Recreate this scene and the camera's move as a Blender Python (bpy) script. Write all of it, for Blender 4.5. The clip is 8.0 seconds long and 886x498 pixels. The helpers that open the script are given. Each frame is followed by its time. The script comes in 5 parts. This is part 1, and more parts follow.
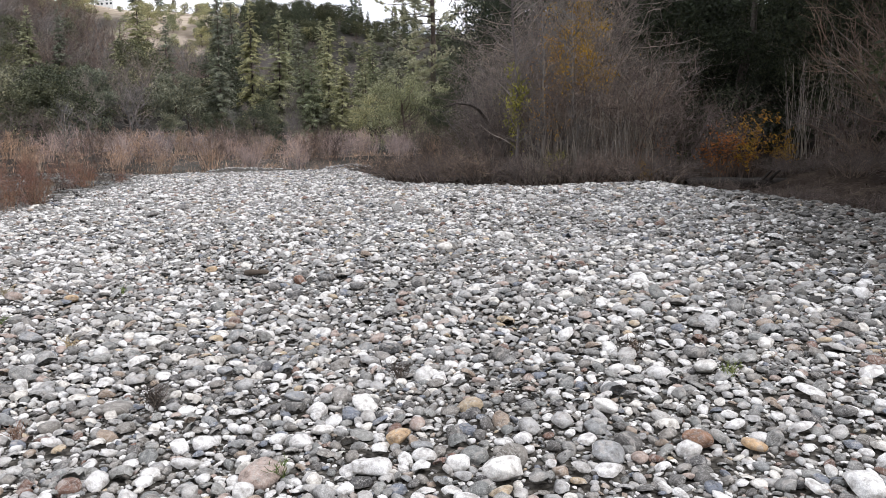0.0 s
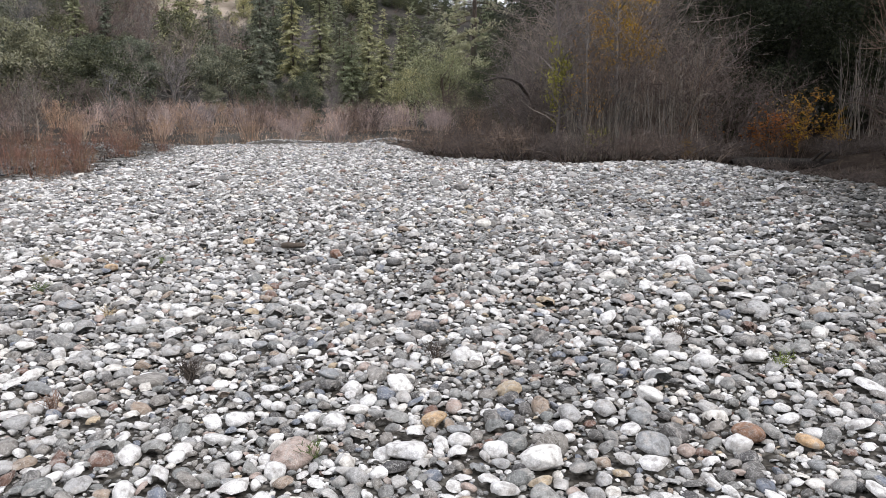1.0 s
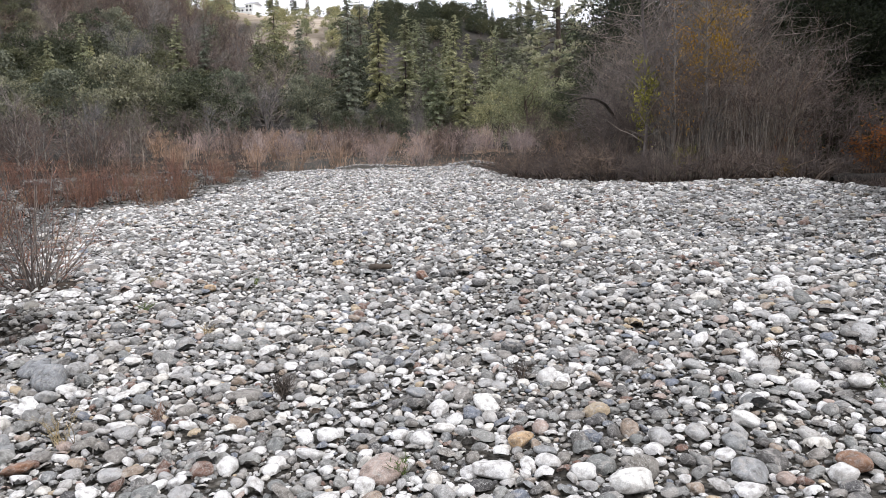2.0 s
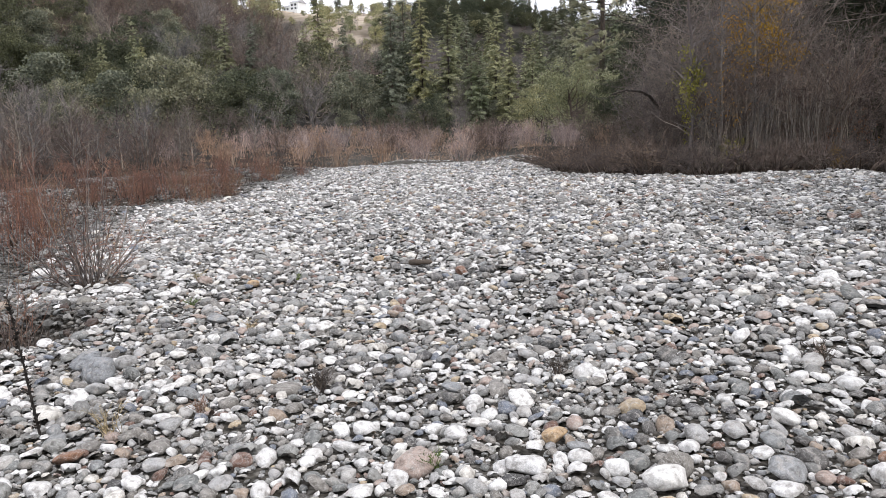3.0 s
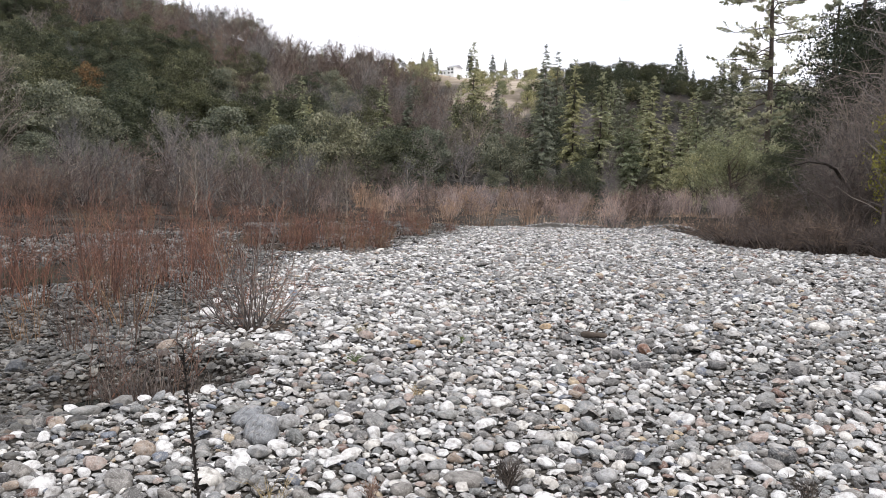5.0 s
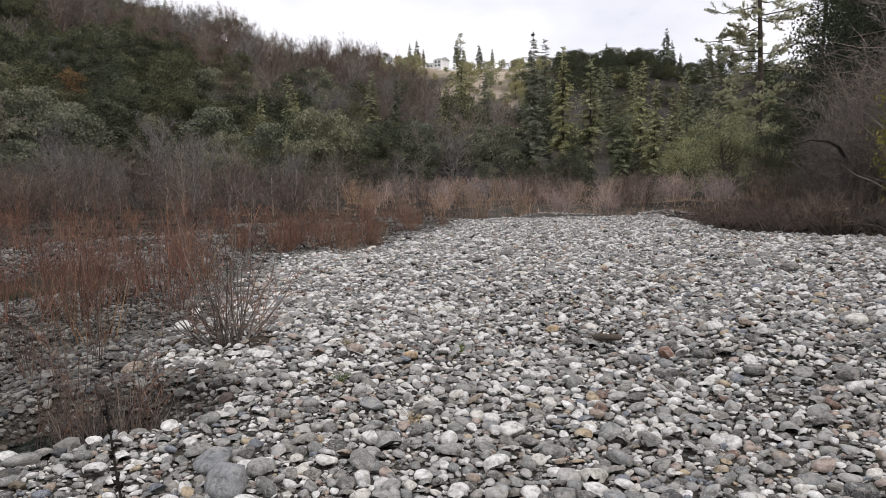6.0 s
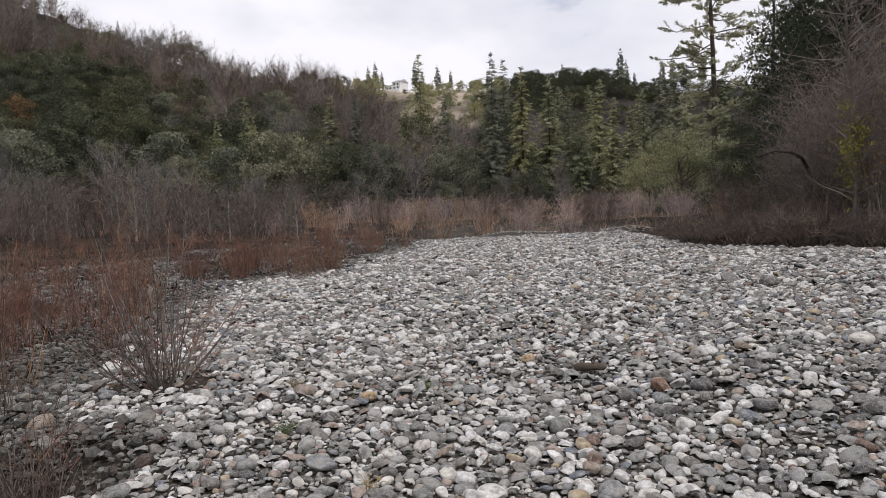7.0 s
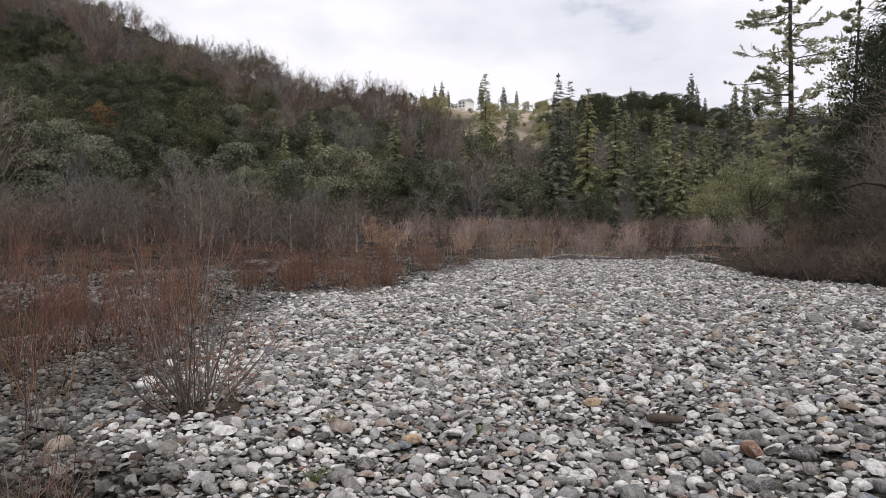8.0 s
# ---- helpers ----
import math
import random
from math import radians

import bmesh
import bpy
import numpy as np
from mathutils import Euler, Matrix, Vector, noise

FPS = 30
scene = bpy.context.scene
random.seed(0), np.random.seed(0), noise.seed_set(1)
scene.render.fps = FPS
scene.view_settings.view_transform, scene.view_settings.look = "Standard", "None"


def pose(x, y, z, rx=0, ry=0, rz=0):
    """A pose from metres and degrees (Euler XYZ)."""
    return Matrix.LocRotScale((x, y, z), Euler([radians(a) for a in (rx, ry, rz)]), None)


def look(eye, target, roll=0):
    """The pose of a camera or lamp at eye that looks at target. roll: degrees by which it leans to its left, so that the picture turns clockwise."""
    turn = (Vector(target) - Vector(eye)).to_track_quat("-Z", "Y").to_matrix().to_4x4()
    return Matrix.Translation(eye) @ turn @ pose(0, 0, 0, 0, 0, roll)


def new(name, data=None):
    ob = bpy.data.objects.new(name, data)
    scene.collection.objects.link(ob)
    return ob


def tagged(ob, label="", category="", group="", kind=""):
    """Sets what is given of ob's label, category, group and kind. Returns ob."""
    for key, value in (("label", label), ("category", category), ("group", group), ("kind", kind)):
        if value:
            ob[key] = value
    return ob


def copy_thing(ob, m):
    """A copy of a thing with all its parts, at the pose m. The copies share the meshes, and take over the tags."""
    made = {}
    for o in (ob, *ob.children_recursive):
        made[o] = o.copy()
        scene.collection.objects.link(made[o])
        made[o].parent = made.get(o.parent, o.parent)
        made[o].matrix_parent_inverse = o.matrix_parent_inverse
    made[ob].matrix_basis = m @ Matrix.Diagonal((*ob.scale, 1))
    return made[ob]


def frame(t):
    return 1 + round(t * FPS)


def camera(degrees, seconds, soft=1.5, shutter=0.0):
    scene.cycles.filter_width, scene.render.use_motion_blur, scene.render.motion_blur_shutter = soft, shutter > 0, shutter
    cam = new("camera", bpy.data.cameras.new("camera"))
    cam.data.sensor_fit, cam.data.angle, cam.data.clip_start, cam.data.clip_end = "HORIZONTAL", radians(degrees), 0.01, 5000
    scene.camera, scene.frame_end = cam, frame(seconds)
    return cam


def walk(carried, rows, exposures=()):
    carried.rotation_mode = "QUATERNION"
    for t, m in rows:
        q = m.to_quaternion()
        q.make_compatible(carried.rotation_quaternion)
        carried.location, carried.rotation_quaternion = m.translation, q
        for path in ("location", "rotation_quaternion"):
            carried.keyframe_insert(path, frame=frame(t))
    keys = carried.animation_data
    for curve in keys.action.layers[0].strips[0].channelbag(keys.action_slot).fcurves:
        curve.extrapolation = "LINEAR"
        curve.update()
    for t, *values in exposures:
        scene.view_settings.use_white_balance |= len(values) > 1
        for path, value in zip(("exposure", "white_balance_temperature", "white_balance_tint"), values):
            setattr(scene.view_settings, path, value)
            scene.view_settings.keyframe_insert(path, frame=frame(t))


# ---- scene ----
cam = camera(62.6, 8.0, soft=0.8)
PATH = [
    (0, (-0.058, 0.000, 1.574), (0.275, 3.946, 1.007), -0.04),
    (0.5, (-0.053, 0.130, 1.577), (0.223, 4.066, 0.915), -0.06),
    (1, (-0.072, 0.150, 1.565), (0.063, 4.086, 0.864), 0.78),
    (1.5, (-0.079, 0.149, 1.571), (-0.292, 4.079, 0.857), 0.32),
    (1.7, (-0.079, 0.140, 1.558), (-0.358, 4.073, 0.885), -0.09),
    (2.8, (-0.038, 0.047, 1.562), (-0.510, 3.995, 1.121), -0.87),
    (3, (-0.020, 0.092, 1.567), (-0.587, 4.005, 0.961), -1.25),
    (3.5, (-0.069, 0.101, 1.563), (-0.910, 3.987, 1.127), -2.87),
    (4, (-0.147, 0.166, 1.548), (-1.052, 4.018, 0.957), -0.37),
    (4.5, (-0.346, 0.357, 1.554), (-1.421, 4.193, 1.194), 2.96),
    (4.7, (-0.443, 0.464, 1.530), (-1.670, 4.259, 1.226), 2.95),
    (5.8, (-0.796, 1.290, 1.517), (-2.133, 5.051, 1.260), 0.74),
    (6, (-0.844, 1.445, 1.526), (-2.118, 5.224, 1.212), -0.35),
    (6.5, (-0.982, 1.843, 1.492), (-1.853, 5.746, 1.403), 0.37),
    (7, (-1.096, 2.275, 1.479), (-2.176, 6.121, 1.276), -1.60),
    (7.5, (-1.202, 2.548, 1.541), (-2.913, 6.156, 1.311), -0.50),
    (7.9, (-1.294, 2.812, 1.457), (-2.864, 6.490, 1.546), 1.37),
    (8, (-1.295, 2.931, 1.509), (-2.682, 6.681, 1.409), 0.83),
]
EXPOSURES = [(0.0, 0.37, 6100, 15), (1.5, 0.4, 6100, 15), (3.5, 0.33, 6100, 15), (4.5, 0.4, 6100, 15), (6.0, -0.15, 6300, 15), (6.5, -0.32, 6300, 16), (8.0, -0.27, 6300, 16)]
walk(cam, [(t, look(eye, target, roll)) for t, eye, target, roll in PATH], EXPOSURES)

# ---- world, sun and large light ----
world = bpy.data.worlds.new("cloudy_sky")
scene.world = world
world.use_nodes = True
wn, wl = world.node_tree.nodes, world.node_tree.links
wn.clear()
w_out, w_bg = wn.new("ShaderNodeOutputWorld"), wn.new("ShaderNodeBackground")
w_sky = wn.new("ShaderNodeTexSky")
w_sky.sky_type, w_sky.sun_disc = "NISHITA", False
w_sky.sun_elevation, w_sky.sun_rotation = radians(48), radians(115)
w_co, w_map, w_noise = wn.new("ShaderNodeTexCoord"), wn.new("ShaderNodeMapping"), wn.new("ShaderNodeTexNoise")
w_map.inputs["Scale"].default_value = (1.0, 1.0, 2.2)
w_map.inputs["Location"].default_value = (0.35, 0.1, 0.2)
w_noise.inputs["Scale"].default_value, w_noise.inputs["Detail"].default_value = 2.6, 7.0
w_noise.inputs["Roughness"].default_value = 0.52
w_cover, w_tone, w_mix, w_scale = (wn.new("ShaderNodeValToRGB"), wn.new("ShaderNodeValToRGB"),
                                   wn.new("ShaderNodeMixRGB"), wn.new("ShaderNodeMixRGB"))
w_cover.color_ramp.elements[0].position, w_cover.color_ramp.elements[1].position = 0.27, 0.37
w_tone.color_ramp.elements[0].position, w_tone.color_ramp.elements[1].position = 0.36, 0.53
w_tone.color_ramp.elements[0].color = (0.92, 0.95, 1.00, 1)
w_tone.color_ramp.elements[1].color = (1.20, 1.20, 1.20, 1)
w_scale.blend_type, w_scale.inputs[0].default_value = "MULTIPLY", 1.0
w_scale.inputs[2].default_value = (0.12, 0.12, 0.12, 1)
wl.new(w_co.outputs["Generated"], w_map.inputs[0])
wl.new(w_map.outputs[0], w_noise.inputs["Vector"])
wl.new(w_noise.outputs["Fac"], w_cover.inputs[0])
wl.new(w_noise.outputs["Fac"], w_tone.inputs[0])
wl.new(w_sky.outputs[0], w_scale.inputs[1])
wl.new(w_cover.outputs[0], w_mix.inputs[0])
wl.new(w_scale.outputs[0], w_mix.inputs[1])
wl.new(w_tone.outputs[0], w_mix.inputs[2])
wl.new(w_mix.outputs[0], w_bg.inputs[0])
w_bg.inputs[1].default_value = 1.0
wl.new(w_bg.outputs[0], w_out.inputs[0])

sun = new("sun", bpy.data.lights.new("sun", "SUN"))
sun.data.energy, sun.data.angle, sun.data.color = 1.5, radians(12), (1.0, 0.95, 0.88)
sun.matrix_world = look((0, 0, 0), (-math.sin(radians(115)) * math.cos(radians(48)),
                                    -math.cos(radians(115)) * math.cos(radians(48)), -math.sin(radians(48))))


# ---- materials ----
def material(name):
    m = bpy.data.materials.new(name)
    m.use_nodes = True
    n = m.node_tree.nodes
    return m, n, m.node_tree.links, n["Principled BSDF"]


def ramp(n, stops, hard=False):
    r = n.new("ShaderNodeValToRGB")
    r.color_ramp.interpolation = "CONSTANT" if hard else "LINEAR"
    e = r.color_ramp.elements
    while len(e) < len(stops):
        e.new(0.5)
    for k, (p, c) in enumerate(stops):
        e[k].position = p
        e[k].color = (*c, 1)
    return r


def noise_tex(n, l, scale, detail=4.0, rough=0.55, coord="Object"):
    co, t = n.new("ShaderNodeTexCoord"), n.new("ShaderNodeTexNoise")
    t.inputs["Scale"].default_value, t.inputs["Detail"].default_value = scale, detail
    t.inputs["Roughness"].default_value = rough
    l.new(co.outputs[coord], t.inputs["Vector"])
    return t


def mixed(n, l, kind, fac, a, b):
    m = n.new("ShaderNodeMixRGB")
    m.blend_type = kind
    for sock, v in zip(m.inputs, (fac, a, b)):
        if isinstance(v, (int, float)):
            sock.default_value = v
        elif isinstance(v, tuple):
            sock.default_value = (*v, 1)
        else:
            l.new(v, sock)
    return m.outputs[0]


def bump(n, l, height, strength, distance, bsdf):
    b = n.new("ShaderNodeBump")
    b.inputs["Strength"].default_value, b.inputs["Distance"].default_value = strength, distance
    l.new(height, b.inputs["Height"])
    l.new(b.outputs[0], bsdf.inputs["Normal"])


def piece_random(n, l):
    """A value from 0 to 1 for each stone, single or joined."""
    info, geo = n.new("ShaderNodeObjectInfo"), n.new("ShaderNodeNewGeometry")
    add, fr = n.new("ShaderNodeMath"), n.new("ShaderNodeMath")
    add.operation, fr.operation = "ADD", "FRACT"
    l.new(info.outputs["Random"], add.inputs[0])
    l.new(geo.outputs["Random Per Island"], add.inputs[1])
    l.new(add.outputs[0], fr.inputs[0])
    return fr.outputs[0]


STONE_TONES = [
    (0.000, (0.649, 0.641, 0.622)), (0.080, (0.668, 0.641, 0.586)), (0.130, (0.739, 0.731, 0.712)), (0.200, (0.191, 0.189, 0.178)), (0.270, (0.296, 0.293, 0.283)),
    (0.330, (0.122, 0.117, 0.109)), (0.380, (0.174, 0.179, 0.170)), (0.440, (0.222, 0.228, 0.226)), (0.490, (0.435, 0.422, 0.400)), (0.550, (0.200, 0.186, 0.165)),
    (0.610, (0.148, 0.165, 0.196)), (0.640, (0.365, 0.361, 0.352)), (0.690, (0.074, 0.071, 0.070)), (0.720, (0.261, 0.261, 0.244)), (0.770, (0.296, 0.231, 0.174)),
    (0.795, (0.668, 0.658, 0.641)), (0.880, (0.209, 0.196, 0.178)), (0.925, (0.365, 0.287, 0.244)), (0.950, (0.165, 0.096, 0.070)), (0.966, (0.418, 0.331, 0.217)), (0.980, (0.100, 0.094, 0.087))]


def stone_material(name, tones=None, wet=0.0):
    m, n, l, b = material(name)
    rnd = piece_random(n, l)
    if tones is None:
        base = ramp(n, STONE_TONES, hard=True)
    else:
        base = ramp(n, tones)
    l.new(rnd, base.inputs[0])
    co, info = n.new("ShaderNodeTexCoord"), n.new("ShaderNodeObjectInfo")
    geo = n.new("ShaderNodeNewGeometry")
    shift = n.new("ShaderNodeVectorMath")
    shift.operation = "MULTIPLY_ADD"
    l.new(info.outputs["Random"], shift.inputs[0])
    shift.inputs[1].default_value = (17.0, 31.0, 23.0)
    l.new(geo.outputs["Position"], shift.inputs[2])
    mott, vein, grain = n.new("ShaderNodeTexNoise"), n.new("ShaderNodeTexNoise"), n.new("ShaderNodeTexNoise")
    for t, s, d in ((mott, 26, 6), (vein, 11, 4), (grain, 190, 3)):
        t.inputs["Scale"].default_value, t.inputs["Detail"].default_value = s, d
        l.new(shift.outputs[0], t.inputs["Vector"])
    vein.inputs["Distortion"].default_value = 1.6
    mr = ramp(n, [(0.34, (0.40, 0.38, 0.35)), (0.46, (0.84, 0.83, 0.81)), (0.57, (1.03, 1.03, 1.02)), (0.68, (1.22, 1.21, 1.18))])
    l.new(mott.outputs["Fac"], mr.inputs[0])
    c = mixed(n, l, "MULTIPLY", 0.85, base.outputs[0], mr.outputs[0])
    band = n.new("ShaderNodeTexNoise")
    band.inputs["Scale"].default_value, band.inputs["Detail"].default_value, band.inputs["Distortion"].default_value = 13, 3, 0.8
    l.new(shift.outputs[0], band.inputs["Vector"])
    br = ramp(n, [(0.55, (0, 0, 0)), (0.62, (1, 1, 1))])
    l.new(band.outputs["Fac"], br.inputs[0])
    bs = n.new("ShaderNodeMath")
    bs.operation, bs.inputs[1].default_value = "MULTIPLY", 0.46
    l.new(br.outputs[0], bs.inputs[0])
    c = mixed(n, l, "MIX", bs.outputs[0], c, (0.40, 0.37, 0.33))
    vr = ramp(n, [(0.485, (0, 0, 0)), (0.50, (1, 1, 1)), (0.515, (0, 0, 0))])
    l.new(vein.outputs["Fac"], vr.inputs[0])
    vs = n.new("ShaderNodeMath")
    vs.operation, vs.inputs[1].default_value = "MULTIPLY", 0.42
    l.new(vr.outputs[0], vs.inputs[0])
    c = mixed(n, l, "MIX", vs.outputs[0], c, (0.55, 0.54, 0.50))
    fine_vein = n.new("ShaderNodeTexNoise")
    fine_vein.inputs["Scale"].default_value, fine_vein.inputs["Detail"].default_value, fine_vein.inputs["Distortion"].default_value = 21, 2, 2.4
    l.new(shift.outputs[0], fine_vein.inputs["Vector"])
    fr = ramp(n, [(0.47, (0, 0, 0)), (0.495, (0.42, 0.42, 0.42)), (0.52, (0, 0, 0)), (0.60, (0, 0, 0)), (0.64, (0.2, 0.2, 0.2)), (0.68, (0, 0, 0))])
    l.new(fine_vein.outputs["Fac"], fr.inputs[0])
    c = mixed(n, l, "MIX", fr.outputs[0], c, (0.60, 0.59, 0.56))
    gr = ramp(n, [(0.33, (0.66, 0.66, 0.65)), (0.66, (1.18, 1.18, 1.18))])
    l.new(grain.outputs["Fac"], gr.inputs[0])
    c = mixed(n, l, "MULTIPLY", 0.7, c, gr.outputs[0])
    # darkens wet stones, and stones that carry the wood's shade in their colour
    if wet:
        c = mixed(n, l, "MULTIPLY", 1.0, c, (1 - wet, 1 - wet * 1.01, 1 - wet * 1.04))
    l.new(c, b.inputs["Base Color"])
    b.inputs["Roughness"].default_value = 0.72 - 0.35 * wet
    b.inputs["Specular IOR Level"].default_value = 0.35
    bump(n, l, mott.outputs["Fac"], 0.9, 0.014, b)
    return m


M_STONE = stone_material("river_stone")
# for the wet flat, and for the shade painted on the right-hand stones
M_WET_SHADED = stone_material("damp_and_shaded_stone", wet=0.66)
M_WHITE = stone_material("quartz_stone", [(0.0, (0.66, 0.64, 0.60)), (1.0, (0.76, 0.75, 0.72))])
M_DARK = stone_material("slate_stone", [(0.0, (0.075, 0.078, 0.08)), (1.0, (0.12, 0.11, 0.10))])
M_TAN = stone_material("ochre_stone", [(0.0, (0.46, 0.31, 0.17)), (1.0, (0.55, 0.42, 0.26))])
M_RUST = stone_material("rust_stone", [(0.0, (0.19, 0.09, 0.055)), (1.0, (0.26, 0.15, 0.09))])
M_GREY = stone_material("grey_stone", [(0.0, (0.20, 0.21, 0.22)), (1.0, (0.34, 0.34, 0.33))])


def ground_material():
    m, n, l, b = material("ground_surface")
    geo = n.new("ShaderNodeNewGeometry")

    def voro(scale):
        v = n.new("ShaderNodeTexVoronoi")
        v.inputs["Scale"].default_value = scale
        l.new(geo.outputs["Position"], v.inputs["Vector"])
        return v

    def attr(name):
        a = n.new("ShaderNodeAttribute")
        a.attribute_name = name
        return a.outputs["Fac"]

    def ns(scale, detail=5):
        t = n.new("ShaderNodeTexNoise")
        t.inputs["Scale"].default_value, t.inputs["Detail"].default_value = scale, detail
        l.new(geo.outputs["Position"], t.inputs["Vector"])
        return t.outputs["Fac"]

    v1, v2 = voro(22), voro(55)
    tones = ramp(n, [(0.0, (0.10, 0.10, 0.095)), (0.35, (0.22, 0.215, 0.20)), (0.6, (0.34, 0.33, 0.31)), (0.85, (0.55, 0.54, 0.51))])
    sep = n.new("ShaderNodeSeparateColor")
    l.new(v1.outputs["Color"], sep.inputs[0])
    l.new(sep.outputs[0], tones.inputs[0])
    fine = ramp(n, [(0.0, (0.12, 0.115, 0.105)), (0.5, (0.24, 0.23, 0.21)), (1.0, (0.46, 0.45, 0.42))])
    sep2 = n.new("ShaderNodeSeparateColor")
    l.new(v2.outputs["Color"], sep2.inputs[0])
    l.new(sep2.outputs[1], fine.inputs[0])
    pebble = mixed(n, l, "MIX", 0.5, tones.outputs[0], fine.outputs[0])
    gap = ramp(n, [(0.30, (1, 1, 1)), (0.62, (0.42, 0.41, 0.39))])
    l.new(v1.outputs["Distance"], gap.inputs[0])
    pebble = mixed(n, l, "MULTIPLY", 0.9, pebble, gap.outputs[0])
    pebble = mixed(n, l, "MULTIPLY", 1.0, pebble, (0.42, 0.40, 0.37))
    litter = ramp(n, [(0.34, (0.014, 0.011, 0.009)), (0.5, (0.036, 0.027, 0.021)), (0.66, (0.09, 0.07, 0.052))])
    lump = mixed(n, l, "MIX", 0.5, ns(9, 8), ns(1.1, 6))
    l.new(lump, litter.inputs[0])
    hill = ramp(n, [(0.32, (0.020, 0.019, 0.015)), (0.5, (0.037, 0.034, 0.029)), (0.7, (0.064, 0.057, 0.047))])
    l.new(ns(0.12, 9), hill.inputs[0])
    meadow = ramp(n, [(0.35, (0.27, 0.22, 0.16)), (0.55, (0.46, 0.39, 0.31)), (0.7, (0.33, 0.30, 0.21))])
    l.new(ns(0.06, 8), meadow.inputs[0])
    c = mixed(n, l, "MIX", attr("damp_shade"), pebble, litter.outputs[0])
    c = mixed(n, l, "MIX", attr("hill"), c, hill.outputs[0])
    c = mixed(n, l, "MIX", attr("meadow"), c, meadow.outputs[0])
    l.new(c, b.inputs["Base Color"])
    b.inputs["Roughness"].default_value = 0.95
    b.inputs["Specular IOR Level"].default_value = 0.08
    inv = n.new("ShaderNodeMath")
    inv.operation, inv.inputs[0].default_value = "SUBTRACT", 1.0
    l.new(v1.outputs["Distance"], inv.inputs[1])
    bump(n, l, inv.outputs[0], 0.8, 0.03, b)
    return m


M_GROUND = ground_material()


def plant_material(name, dark, mid, light, scale=3.0, rough=0.75, leaf=False, spread=0.45):
    """Bark, twigs or leaves: varied from plant to plant, and from spot to spot."""
    m, n, l, b = material(name)
    t = noise_tex(n, l, scale, 5)
    r = ramp(n, [(0.30, dark), (0.50, mid), (0.70, light)])
    l.new(t.outputs["Fac"], r.inputs[0])
    rnd = piece_random(n, l)
    own = ramp(n, [(0.0, (1 - spread, 1 - spread, 1 - spread)), (0.5, (1, 1, 1)), (1.0, (1 + spread, 1 + spread * 0.9, 1 + spread * 0.6))])
    l.new(rnd, own.inputs[0])
    c = mixed(n, l, "MULTIPLY", 1.0, r.outputs[0], own.outputs[0])
    info = n.new("ShaderNodeObjectInfo")
    tint = ramp(n, [(0.0, (0.74, 0.80, 0.82)), (0.5, (1, 1, 1)), (1.0, (1.24, 1.17, 1.04))])
    l.new(info.outputs["Random"], tint.inputs[0])
    c = mixed(n, l, "MULTIPLY", 1.0, c, tint.outputs[0])
    l.new(c, b.inputs["Base Color"])
    b.inputs["Roughness"].default_value = rough
    b.inputs["Specular IOR Level"].default_value = 0.25
    if leaf:
        tr, mx = n.new("ShaderNodeBsdfTranslucent"), n.new("ShaderNodeMixShader")
        l.new(c, tr.inputs[0])
        mx.inputs[0].default_value = 0.38
        l.new(b.outputs[0], mx.inputs[1])
        l.new(tr.outputs[0], mx.inputs[2])
        l.new(mx.outputs[0], n["Material Output"].inputs[0])
    else:
        bump(n, l, t.outputs["Fac"], 0.5, 0.02, b)
    return m


M_BARK = plant_material("dark_bark", (0.03, 0.024, 0.02), (0.075, 0.06, 0.05), (0.14, 0.115, 0.095), 9)
M_PINEBARK = plant_material("brown_pine_bark", (0.020, 0.016, 0.014), (0.046, 0.036, 0.030), (0.095, 0.072, 0.058), 5)
M_PALEBARK = plant_material("pale_bark", (0.16, 0.14, 0.12), (0.27, 0.24, 0.21), (0.38, 0.35, 0.31), 9)
M_TWIG_GREY = plant_material("grey_brown_twigs", (0.10, 0.090, 0.086), (0.175, 0.158, 0.15), (0.265, 0.242, 0.23), 2)
M_TWIG_PALE = plant_material("pale_mauve_twigs", (0.21, 0.16, 0.15), (0.35, 0.285, 0.27), (0.49, 0.415, 0.395), 0.8)
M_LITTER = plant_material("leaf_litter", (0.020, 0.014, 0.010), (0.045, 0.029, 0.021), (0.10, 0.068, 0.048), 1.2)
M_WILLOW = plant_material("grey_willow_twigs", (0.095, 0.079, 0.072), (0.175, 0.150, 0.138), (0.285, 0.252, 0.235), 2)
M_WILLOW_BROWN = plant_material("dark_brown_willow_twigs", (0.068, 0.053, 0.046), (0.125, 0.099, 0.087), (0.205, 0.165, 0.146), 2)
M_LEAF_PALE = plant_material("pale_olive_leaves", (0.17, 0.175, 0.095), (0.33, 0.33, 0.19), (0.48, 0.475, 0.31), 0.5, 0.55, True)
M_STRAW = plant_material("dry_straw", (0.2, 0.16, 0.09), (0.34, 0.28, 0.17), (0.45, 0.38, 0.25), 8)
M_SHOOT = plant_material("pale_shoots", (0.13, 0.115, 0.10), (0.21, 0.19, 0.165), (0.30, 0.275, 0.245), 9)
M_STEM = plant_material("grey_willow_stems", (0.095, 0.080, 0.074), (0.17, 0.145, 0.133), (0.26, 0.228, 0.21), 12)
M_TWIG_BROWN = plant_material("brown_twigs", (0.075, 0.054, 0.045), (0.135, 0.10, 0.084), (0.21, 0.16, 0.135), 2)
M_TWIG_RED = plant_material("red_willow_twigs", (0.096, 0.050, 0.038), (0.176, 0.092, 0.068), (0.268, 0.158, 0.117), 1.5)
M_TWIG_PINK = plant_material("pink_brown_twigs", (0.25, 0.18, 0.16), (0.41, 0.315, 0.285), (0.57, 0.465, 0.43), 0.6)
